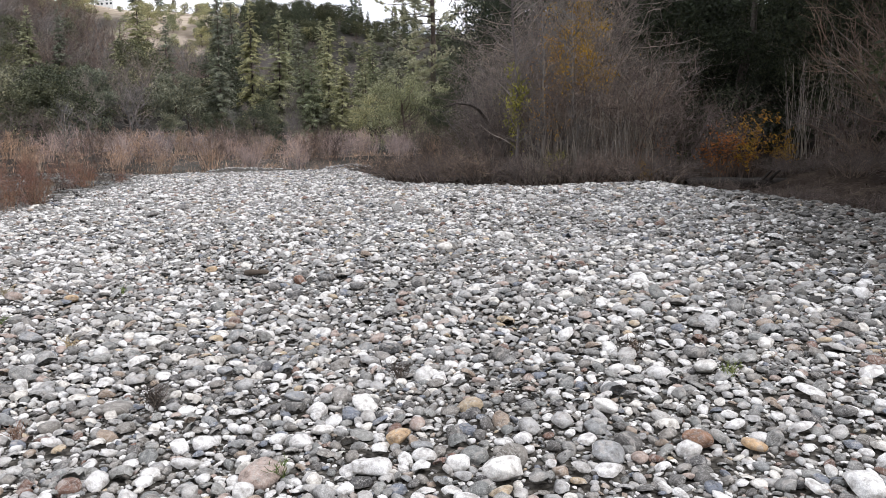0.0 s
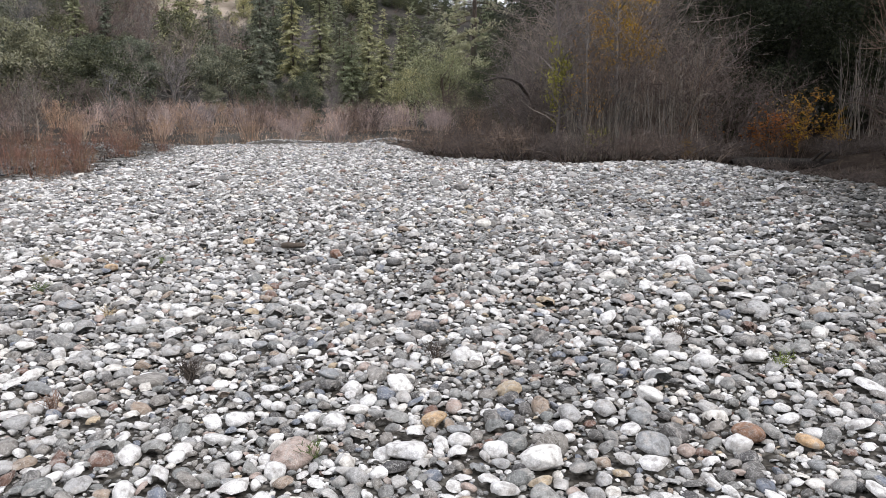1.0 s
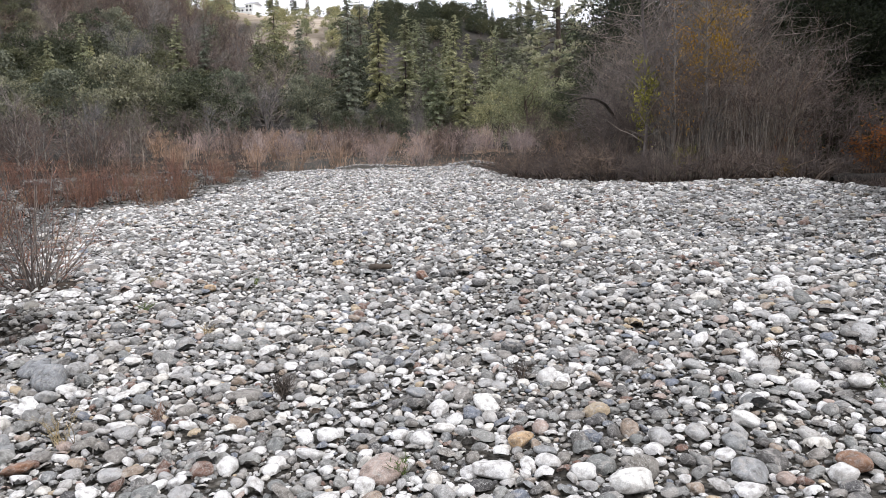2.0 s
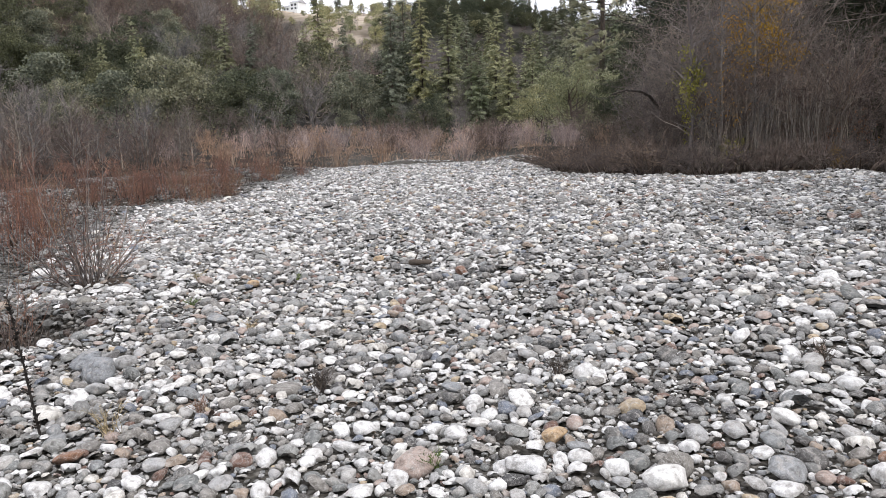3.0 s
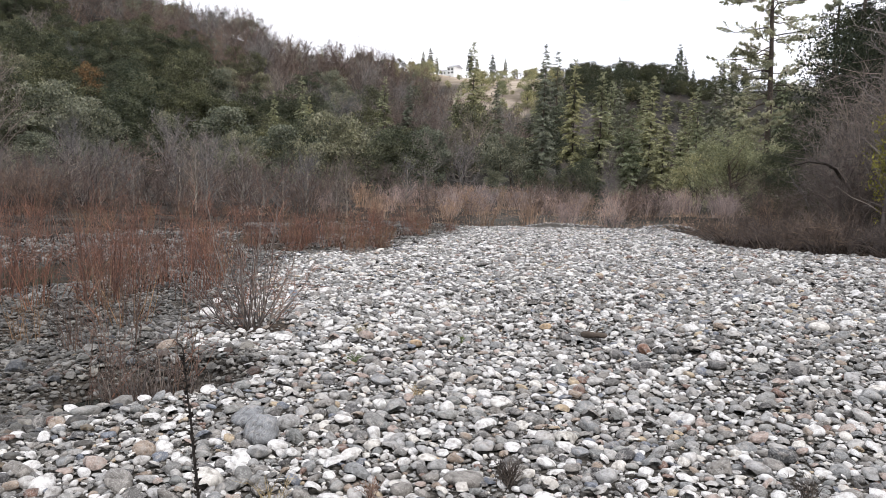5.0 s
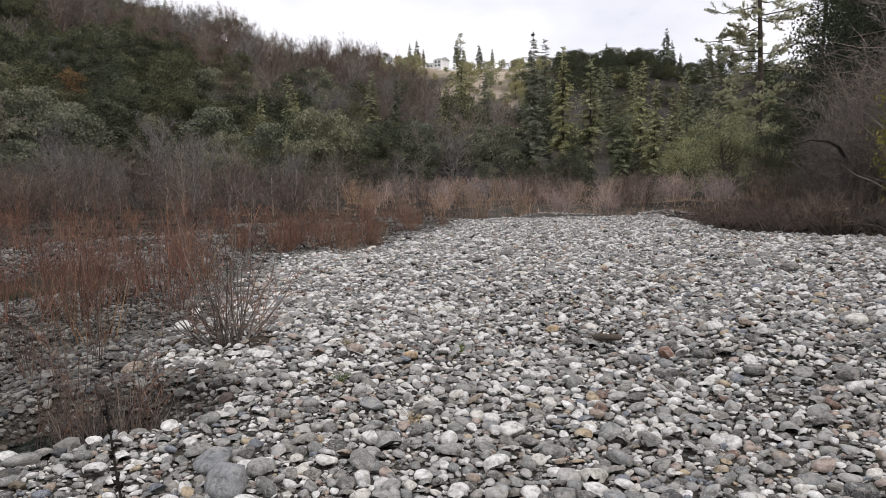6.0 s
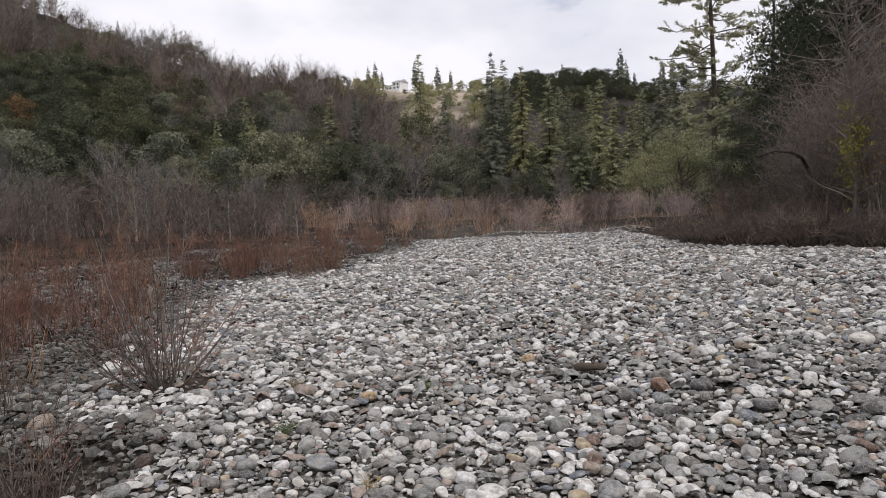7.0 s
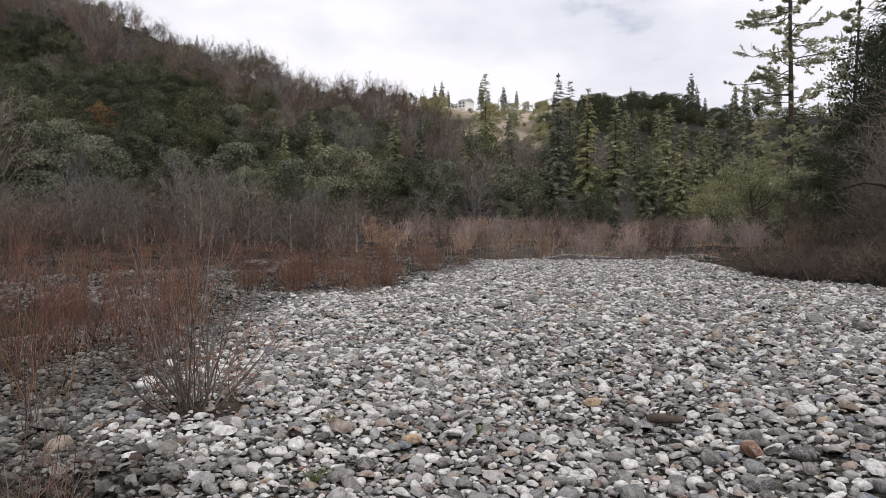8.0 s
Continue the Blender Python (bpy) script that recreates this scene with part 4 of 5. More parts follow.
# willow thicket on the right edge of the bar
rng = np.random.default_rng(21)
W_TALL = [shrub(rng, "willow", "tall leafless grey-brown willow with tangled arching branches", 6.8, 3.4, 36, 420, 2600, M_WILLOW, M_WILLOW,
                -0.40, 0.029, 0.8, 0.7, group="willow thicket", twig_r=0.22, k=8, tangle=0.34) for _ in range(2)]
W_MID = [shrub(rng, "brown_willow", "leafless reddish-brown willow with dense arching twigs", 4.4, 2.8, 34, 320, 1800, M_WILLOW_BROWN, M_WILLOW_BROWN,
               -0.55, 0.024, 0.8, 0.6, group="willow thicket", twig_r=0.25, k=8, tangle=0.32) for _ in range(2)]
W_LOW = [shrub(rng, "low_brush", "low tangle of arching brown branches at the gravel edge", 1.15, 2.5, 46, 260, 900, M_WILLOW_BROWN, M_WILLOW_BROWN,
               -0.55, 0.022, 0.5, 0.8, group="low brush", twig_r=0.3, k=8, tangle=0.36) for _ in range(2)]
spots, kinds, sizes = [], [], []
for x, y, k, s in ((4.6, 30.5, W_TALL[0], 0.66), (6.0, 29.5, W_TALL[1], 0.88), (7.8, 29.5, W_TALL[0], 1.05), (7.2, 32.5, W_TALL[1], 1.05), (10.2, 30.5, W_TALL[1], 0.9),
                   (5.9, 34.0, W_TALL[0], 0.85), (9.0, 33.5, W_TALL[0], 1.2), 
                   (2.6, 33.5, W_MID[0], 0.55), (4.3, 28.2, W_MID[1], 0.72), (6.4, 27.4, W_MID[0], 0.8), (9.3, 27.3, W_MID[1], 0.95), (11.6, 28.0, W_MID[0], 0.9),
                   
                   (0.9, 33.6, W_LOW[0], 0.9), (2.2, 29.3, W_LOW[1], 0.9), (3.6, 27.0, W_LOW[0], 0.95), (5.3, 25.7, W_LOW[1], 0.85), (7.2, 25.1, W_LOW[0], 0.95),
                   (9.2, 24.8, W_LOW[1], 0.9), (11.0, 23.0, W_LOW[0], 0.5), (11.7, 20.2, W_LOW[1], 0.5), (11.6, 16.8, W_LOW[0], 0.5), (19.0, 27.0, W_LOW[1], 1.3), (22.0, 25.0, W_LOW[0], 1.3),
                   (14.8, 25.4, W_LOW[0], 0.55), (15.2, 22.5, W_LOW[1], 0.6), (14.8, 18.0, W_LOW[0], 0.65), (11.4, 13.6, W_LOW[1], 0.5), (17.5, 25.0, W_LOW[1], 0.7), (14.0, 28.6, W_LOW[0], 0.6), (11.0, 10.6, W_LOW[0], 0.5)):
    spots.append((x, y)), kinds.append(k), sizes.append(s)
scatter(kinds, spots, sizes, rng)

# arching shrub that leans in at the right
LEANER = shrub(rng, "leaning_willow", "bare grey-brown willow leaning out over the gravel edge", 5.4, 2.9, 46, 420, 2200, M_TWIG_GREY, M_TWIG_BROWN,
               -0.5, 0.024, 0.7, 0.5, lean=(-1.6, -0.4), twig_r=0.24, k=8, tangle=0.15)
put(LEANER, 15.2, 18.5)

# straight pale shoots in the thicket, and stems in the shade
SHOOTS = shrub(rng, "shoot_clump", "clump of straight pale upright willow shoots", 3.9, 1.0, 38, 60, 260, M_SHOOT, M_TWIG_GREY, -0.02, 0.013, 0.35, 0.75,
               group="upright shoots", twig_r=0.25)
for i, (x, y, s) in enumerate(((6.9, 26.0, 0.8), (8.2, 25.9, 0.9), (5.6, 26.2, 0.7), (17.6, 29.5, 1.2), (9.4, 26.4, 1.0), (19.4, 29.0, 1.2))):
    put(SHOOTS if i == 0 else copy_thing(SHOOTS, pose(0, 0, 0)), x, y, s, 70 * i)


def slender_tree(rng, name, label, height, r, leaf, lo, hi, leaves, reach, leaf_len):
    """A thin tree whose last leaves hang round a stretch of the stem."""
    t = thing(name, label, "tree")
    P0 = arcs(rng, np.array([[0, 0, -0.2]]), np.array([[0.0, 0, 1.0]]), np.array([height]), np.array([[-0.04, 0, 0.0]]), 9, 0.05)
    part("trunk", mesh_of("trunk", *tubes(P0, np.linspace(1, 0.25, 9)[None] * r, 7), True), M_WILLOW, t)
    s, d, _, _ = sprout(rng, P0, 46, 0.12, 1.0, 60)
    P1 = arcs(rng, s, d, height * rng.uniform(0.08, 0.2, 46), np.c_[np.zeros((46, 2)), np.full(46, 0.15)], 4, 0.2)
    R1 = np.linspace(0.3, 0.08, 4)[None] * r * np.ones((46, 1))
    s2, d2, _, _ = sprout(rng, P1, 420, 0.1, 1.0, 45)
    P2 = arcs(rng, s2, d2, rng.uniform(0.2, 0.6, 420), np.zeros((420, 3)), 3, 0.2)
    R2 = np.linspace(0.1, 0.04, 3)[None] * r * np.ones((420, 1))
    part("branch_tier", mesh_of("branch_tier", *joined(tubes(P1, R1, 3), tubes(P2, R2, 3))), M_TWIG_GREY, t, kind="stuff")
    h = rng.uniform(lo, hi, leaves)
    c = rng.normal(0, reach * 0.5, (leaves, 2)) * (1.2 - 0.7 * (h - lo) / (hi - lo))[:, None]
    clump = rng.normal(0, 1, (26, 3)) * np.array([reach * 0.55, reach * 0.55, (hi - lo) * 0.3]) + np.array([0, 0, (lo + hi) / 2])
    who = rng.integers(0, 26, leaves)
    at = np.where(rng.random((leaves, 1)) < 0.7, clump[who] + rng.normal(0, 0.16, (leaves, 3)), np.c_[c, h])
    v, f = blades(rng, at, rand_dirs(rng, leaves, -0.9), leaf_len * rng.uniform(0.6, 1.3, leaves), leaf_len * 0.32)
    part("foliage", mesh_of("foliage", v, f), leaf, t, kind="stuff")
    return t


put(slender_tree(rng, "slender_tree", "slender grey tree with yellow-green leaves hanging low", 9.5, 0.075, M_LEAF_LIME, 1.7, 3.8, 800, 0.24, 0.15), 4.85, 26.7)
put(slender_tree(rng, "golden_willow", "bare willow holding a haze of golden leaves", 8.0, 0.06, M_LEAF_GOLD, 3.0, 6.4, 1700, 1.35, 0.12), 7.2, 26.6)
put(slender_tree(rng, "golden_willow", "slim willow with scattered amber leaves", 7.5, 0.05, M_LEAF_GOLD, 1.6, 6.0, 450, 0.8, 0.10), 5.9, 26.4)
for x, y, mat, lab, s in ((12.7, 26.6, M_LEAF_RUST, "low bush with rust-orange leaves", 1.0), (13.9, 27.2, M_LEAF_GOLD, "low bush with amber leaves", 1.1),
                          (10.9, 29.2, M_LEAF_RUST, "low bush with sparse red-brown leaves", 0.9), (15.3, 27.2, M_LEAF_GOLD, "small sapling with pale yellow leaves", 0.6),
                          (9.3, 25.4, M_LEAF_GOLD, "small sprout with amber leaves at the gravel edge", 0.35), (6.1, 25.9, M_LEAF_LIME, "small sprout with olive-yellow leaves", 0.55)):
    put(shrub(rng, "leafy_bush", lab, 2.2, 0.9, 18, 70, 260, M_TWIG_BROWN, M_TWIG_BROWN, -0.2, 0.014, 0.3, 0.3, leaf=mat, leaves=900, leaf_len=0.13), x, y, s)


def log_piece(rng, name, label, length, r, mat, knobs=3, category="log"):
    """A worn fallen log with broken ends and branch stubs."""
    t = thing(name, label, category)
    k = 14
    P = np.c_[np.linspace(-length / 2, length / 2, k), 0.05 * length * np.sin(np.linspace(0, 2.4, k)), r * 0.75 + 0 * np.linspace(0, 1, k)][None]
    R = r * np.r_[0.5, 0.92, np.linspace(1.0, 0.75, k - 4), 0.7, 0.3][None] * rng.uniform(0.9, 1.1, (1, k))
    part("trunk", mesh_of("trunk", *tubes(P, R, 10), True), mat, t)
    for i in range(knobs):
        s, d, _, _ = sprout(rng, P, 1, 0.2, 0.9, 60)
        d[:, 2] = np.abs(d[:, 2])
        stub = arcs(rng, s, d, np.array([r * rng.uniform(2, 3.5)]), np.zeros((1, 3)), 4, 0.2)
        part("stub", mesh_of("stub", *tubes(stub, np.linspace(0.35, 0.12, 4)[None] * r, 6), True), mat, t)
    return t


put(log_piece(rng, "fallen_log", "black rotting log lying in the shade below the bank", 4.4, 0.24, M_BLACKBARK), 12.6, 24.6, 1.0, 4, 0.1)
put(log_piece(rng, "driftwood", "short brown weathered driftwood lying among the stones", 0.30, 0.040, M_BARK, 3, "driftwood"), -1.62, 9.1, 1.0, 10, 0.05)
limb_P = np.array([[[2.2, 26.7, 2.9], [2.7, 26.6, 3.05], [3.2, 26.8, 3.0], [3.6, 27.4, 2.85], [4.1, 29.0, 2.55], [4.8, 31.0, 2.1], [5.4, 32.6, 1.2], [5.8, 33.4, -0.05]]])
tagged(part("dark_limb", mesh_of("dark_limb", *tubes(limb_P, np.array([[0.02, 0.03, 0.042, 0.055, 0.065, 0.075, 0.08, 0.09]]), 7), True), M_BLACKBARK, None),
       "dark dead willow limb arching out of the thicket", "dead tree")

# ---- red and straw willows on the wet flat ----
rng = np.random.default_rng(33)
REDS = [shrub(rng, "red_willow", "clump of thin red-brown leafless willow shoots on wet gravel", h, sp, 22, 48, 170, M_TWIG_RED, M_TWIG_RED, -0.08, 0.0075, 0.22, 0.25,
              group="red willows", twig_r=0.42, k=4) for h, sp in ((1.5, 0.6), (1.2, 0.7), (1.8, 0.6))]
STRAWS = [shrub(rng, "straw_willow", "clump of olive-brown leafless shoots on wet gravel", h, sp, 20, 40, 120, M_TWIG_OLIVE, M_TWIG_OLIVE, -0.08, 0.0075, 0.22, 0.3,
                group="straw willows", twig_r=0.42, k=4) for h, sp in ((1.1, 0.7), (1.4, 0.6))]
spots, kinds, sizes = [], [], []


def add_willow(x, y, red):
    spots.append((x, y))
    kinds.append(REDS[rng.integers(3)] if rng.random() < red else STRAWS[rng.integers(2)])
    sizes.append(rng.uniform(0.55, 1.05))


for _ in range(30):
    y = rng.uniform(23.5, 44)
    add_willow(np.interp(y, BAR_LEFT_Y, BAR_LEFT_X) - rng.uniform(0.2, 4.5), y, 0.75)
for _ in range(12):
    add_willow(rng.uniform(-15.5, -11.2), rng.uniform(22.5, 26), 0.55)
for _ in range(95):
    y = rng.uniform(10, 52)
    x = np.interp(y, BAR_LEFT_Y, BAR_LEFT_X) - rng.uniform(2.0, 34)
    if math.degrees(math.atan2(x, y)) > -58:
        add_willow(x, y, 0.72)
for _ in range(14):
    y = rng.uniform(8.5, 19)
    add_willow(np.interp(y, BAR_LEFT_Y, BAR_LEFT_X) - rng.uniform(0.6, 5.5), y, 0.92)
for _ in range(14):
    y = rng.uniform(20, 27)
    add_willow(np.interp(y, BAR_LEFT_Y, BAR_LEFT_X) - rng.uniform(0.0, 4.0), y, 0.75)
for x, y in ((-8.2, 10.4), (-9.0, 9.4), (-8.9, 11.6), (-10.3, 12.5), (-7.9, 8.6), (-9.6, 10.6), (-11.4, 12.0), (-10.6, 14.4), (-12.2, 15.2), (-8.6, 7.6)):
    add_willow(x, y, 0.9)
scatter(kinds, spots, sizes, rng)

def dead_grass(rng, name, label, n, inside, box_x, box_y, tall, mat):
    """Dead stalks and leaf litter standing thick over a stretch of ground."""
    x, y = rng.uniform(*box_x, n), rng.uniform(*box_y, n)
    keep = inside(x, y) & (wave(x, y, 3.0, 61) + rng.normal(0, 0.4, n) > -0.15)
    x, y = x[keep], y[keep]
    m = len(x)
    at = np.c_[x, y, ground_z(x, y) - 0.01]
    way = rand_dirs(rng, m, 0.9)
    v, f = blades(rng, at, way, tall * rng.uniform(0.3, 1.2, m), rng.uniform(0.02, 0.05, m), 0.1)
    return tagged(part(name, mesh_of(name, v, f), mat, None), label, "dead grass", kind="stuff")


dead_grass(rng, "dead_grass", "brown dead grass and stalks over the wet flat", 90000,
           lambda x, y: (x < np.interp(y, BAR_LEFT_Y, BAR_LEFT_X) - 0.8) & (x > -1.15 * y - 8) & (ground_z(x, y) > WATER), (-60, -7), (9, 62), 0.28, M_LITTER)
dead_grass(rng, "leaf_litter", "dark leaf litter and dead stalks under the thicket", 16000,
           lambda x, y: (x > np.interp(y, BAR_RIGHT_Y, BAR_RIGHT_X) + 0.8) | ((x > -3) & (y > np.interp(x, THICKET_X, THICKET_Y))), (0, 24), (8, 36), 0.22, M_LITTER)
dead_grass(rng, "bank_grass", "orange-tan dead grass and straw on the far bank", 46000,
           lambda x, y: (y - 0.8 * np.minimum(0, x + 22) > 59) & (x > -34 + 6 * wave(x, y, 8, 3)), (-60, 8), (35, 82), 0.6, M_BANK)

# ---- near plants on the bar ----
rng = np.random.default_rng(41)
put(shrub(rng, "willow_bush", "bare grey-stemmed willow bush with reddish tips among cobbles", 1.25, 1.1, 32, 80, 260, M_STEM, M_TWIG_RED, 0.30, 0.0115, 0.2, 0.2,
          lean=(-0.15, 0.05), steep=0.25, twig_r=0.2, k=7, singly=True, tangle=0.14), -5.80, 8.45)
put(shrub(rng, "willow_bush", "few tall wand-like reddish stems rising from a willow bush", 2.0, 0.7, 18, 46, 150, M_STEM, M_TWIG_RED, 0.05, 0.0075, 0.2, 0.22,
          lean=(0.05, 0.0), twig_r=0.22, k=7, singly=True), -5.76, 8.47)
put(shrub(rng, "low_willow", "low bare reddish-brown willow standing in a puddle hollow", 0.74, 0.6, 64, 150, 420, M_STEM, M_TWIG_BROWN, -0.05, 0.0085, 0.16, 0.4,
          steep=0.25, twig_r=0.3, k=6, singly=True), -5.15, 6.05)
put(shrub(rng, "low_willow", "small bare brown willow at the edge of the cobbles", 0.75, 0.4, 26, 60, 200, M_TWIG_BROWN, M_TWIG_BROWN, -0.1, 0.006, 0.12, 0.15,
          twig_r=0.3, k=6), -7.35, 7.25)
for x, y, h, lx in ((-5.15, 5.6, 1.75, 0.12), (-4.85, 5.95, 1.45, 0.22), (-5.6, 6.1, 1.5, -0.15), (-6.4, 6.7, 1.6, -0.3), (-5.35, 5.75, 1.2, -0.05), (-5.0, 6.25, 1.1, 0.1), (-5.75, 5.8, 1.35, 0.1), (-6.7, 7.4, 1.3, 0.1), (-7.1, 7.9, 1.5, -0.1), (-6.6, 8.9, 1.4, 0.0)):
    put(shrub(rng, "willow_sapling", "few tall thin bare reddish stems", h, 0.16, 4, 9, 26, M_TWIG_BROWN, M_TWIG_RED, -0.03, 0.0055, 0.12, 0.06, lean=(lx, 0), twig_r=0.3, k=7), x, y)


def seed_stalk(rng):
    """A dry upright weed stalk with seed heads."""
    t = thing("dry_stalk", "single dark dry weed stalk with small seed heads", "plant")
    P = arcs(rng, np.array([[0, 0, -0.05]]), unit(np.array([[-0.13, 0.0, 1.0]])), np.array([0.86]), np.array([[0.0, 0, 0]]), 10, 0.03)
    part("stem", mesh_of("stem", *tubes(P, np.linspace(1, 0.4, 10)[None] * 0.0085, 6), True), M_BLACKBARK, t)
    s, d, _, _ = sprout(rng, P, 170, 0.12, 1.0, 60)
    v, f = blades(rng, s, d, rng.uniform(0.015, 0.035, 170), 0.015, 0.4)
    part("seed_head", mesh_of("seed_head", v, f), M_BLACKBARK, t, kind="stuff")
    return t


put(seed_stalk(rng), -2.85, 3.64)


def tuft(rng, name, label, h, spread, n, mat):
    t = thing(name, label, "plant", "weeds among the stones")
    a = rng.uniform(0, 2 * np.pi, n)
    o = np.sqrt(rng.random(n))
    way = unit(np.c_[o * np.cos(a) * spread / h, o * np.sin(a) * spread / h, np.ones(n)])
    P = arcs(rng, np.c_[rng.normal(0, spread * 0.15, (n, 2)), np.full(n, -0.02)], way, h * rng.uniform(0.5, 1.1, n), np.c_[rng.normal(0, 0.15, (n, 2)), np.full(n, -0.15)], 5, 0.12)
    s, d, _, _ = sprout(rng, P, n * 2, 0.3, 1.0, 45)
    Q = arcs(rng, s, d, h * rng.uniform(0.12, 0.35, n * 2), np.zeros((n * 2, 3)), 3, 0.2)
    v, f = joined(tubes(P, np.linspace(1, 0.4, 5)[None] * 0.0022 * np.ones((n, 1)), 3), tubes(Q, np.linspace(0.7, 0.3, 3)[None] * 0.0022 * np.ones((n * 2, 1)), 3))
    part("stalk_clump", mesh_of("stalk_clump", v, f), mat, t, kind="stuff")
    return t


M_GRASS = plant_material("green_grass", (0.06, 0.09, 0.025), (0.12, 0.16, 0.045), (0.2, 0.24, 0.08), 8, 0.6)
for x, y, h, sp, n, mat, lab in (
        (-1.47, 4.46, 0.15, 0.11, 70, M_BARK, "dry dark tuft of dead weed between stones"), (-0.55, 3.32, 0.10, 0.07, 26, M_GRASS, "small green grass tuft between stones"),
        (0.05, 4.75, 0.13, 0.10, 34, M_BARK, "dry dark tuft of dead weed between stones"), (1.75, 4.95, 0.15, 0.12, 30, M_BARK, "dry dark tuft of dead weed between stones"),
        (1.15, 7.6, 0.14, 0.14, 30, M_BARK, "dry dark tuft of dead weed between stones"), (-4.0, 7.85, 0.16, 0.07, 30, M_STRAW, "pale straw tuft between stones"),
        (-3.6, 6.9, 0.10, 0.12, 26, M_GRASS, "small green weed between stones"), (2.15, 4.35, 0.12, 0.08, 26, M_GRASS, "small green weed between stones"),
        (-2.45, 3.65, 0.22, 0.16, 20, M_STRAW, "thin straw stalks between stones"), (-2.1, 4.05, 0.12, 0.08, 24, M_RUST, "small rust-brown dead weed between stones"),
        (-2.6, 6.0, 0.12, 0.1, 22, M_STRAW, "thin straw stalks between stones"), (-3.0, 8.4, 0.1, 0.08, 20, M_GRASS, "small green weed between stones")):
    put(tuft(rng, "weed_tuft", lab, h, sp, n, mat), x, y, 1.1, 0, 0.05)


# ---- the house on the ridge ----
def box(w, d, h, z=0.0, bevel=0.0):
    bm = bmesh.new()
    bmesh.ops.create_cube(bm, size=1.0, matrix=Matrix.Translation((0, 0, z + h / 2)) @ Matrix.Diagonal((w, d, h, 1)))
    if bevel:
        bmesh.ops.bevel(bm, geom=bm.edges[:], offset=bevel, segments=1, affect="EDGES")
    me = bpy.data.meshes.new("box")
    bm.to_mesh(me)
    bm.free()
    return me


def hill_house():
    M_WALL, M_ROOF = plain_material("white_render", (0.82, 0.82, 0.80), 0.7, 0.06), plain_material("grey_roof", (0.42, 0.42, 0.43), 0.7, 0.12)
    M_PANE = plain_material("window_glass", (0.03, 0.035, 0.04), 0.1)
    t = thing("house", "small white house with grey roof on the ridge", "house")
    for name, w, d, h, x in (("wall", 13, 9, 3.4, 0), ("wall", 7, 10, 5.6, 3.5)):
        ob = part(name, box(w, d, h), M_WALL, t)
        ob.location.x = x
    for w, d, z, x, rise in ((14, 10.4, 3.4, -1.0, 1.8), (8, 11.4, 5.6, 3.5, 2.2)):
        v = np.array([(-w / 2, -d / 2, 0), (w / 2, -d / 2, 0), (w / 2, d / 2, 0), (-w / 2, d / 2, 0), (-w / 2, 0, rise), (w / 2, 0, rise)]) + (x, 0, z)
        me = bpy.data.meshes.new("roof")
        me.from_pydata([tuple(p) for p in v], [], [(0, 1, 5, 4), (2, 3, 4, 5), (1, 2, 5), (3, 0, 4), (3, 2, 1, 0)])
        part("roof", me, M_ROOF, t)
    for x, z, y in ((-4.8, 1.0, -4.55), (-2.2, 1.0, -4.55), (2.0, 3.4, -5.05), (5.0, 3.4, -5.05), (2.0, 0.9, -5.05), (5.0, 0.9, -5.05)):
        ob = part("window", box(1.5, 0.12, 1.4), M_PANE, t)
        ob.location = (x, y, z)
    terrace = part("terrace", box(19, 4, 3.2, -3.0, 0.05), M_WALL, t)
    terrace.location = (0, -7, 0)
    return t


put(hill_house(), -203, 590, 1.15, -18, 0.2)


# ---- stones of the bar ----
rng = np.random.default_rng(7)


def pebble_shape(rng, div, flat, rough):
    """A river-worn stone of unit width: rounded, flattened, a little lopsided."""
    bm = bmesh.new()
    bmesh.ops.create_icosphere(bm, subdivisions=div, radius=0.5)
    v = np.array([p.co[:] for p in bm.verts])
    f = np.array([[q.index for q in p.verts] for p in bm.faces])
    bm.free()
    u = unit(v)
    for _ in range(4):
        d = rand_dirs(rng, 1)[0]
        v = v * (1 + rough * np.clip(u @ d, -0.2, 1) * rng.uniform(-1, 1))[:, None]
    for _ in range(9):
        d, c = rand_dirs(rng, 1)[0], rng.uniform(0.29, 0.43)
        over = np.maximum(0, v @ d - c)
        v = v - 1.0 * over[:, None] * d
    v = v / np.abs(v[:, :2]).max() * 0.5
    v = np.sign(v) * np.abs(v / 0.5) ** 0.93 * 0.5
    v = v * np.array([1, rng.uniform(0.62, 0.98), flat * rng.uniform(0.7, 1.3)])
    return v, f


FINE = [pebble_shape(rng, 3, 0.47, 0.3) for _ in range(18)]
MID = [pebble_shape(rng, 2, 0.46, 0.3) for _ in range(22)]
COARSE = [pebble_shape(rng, 1, 0.47, 0.25) for _ in range(18)]

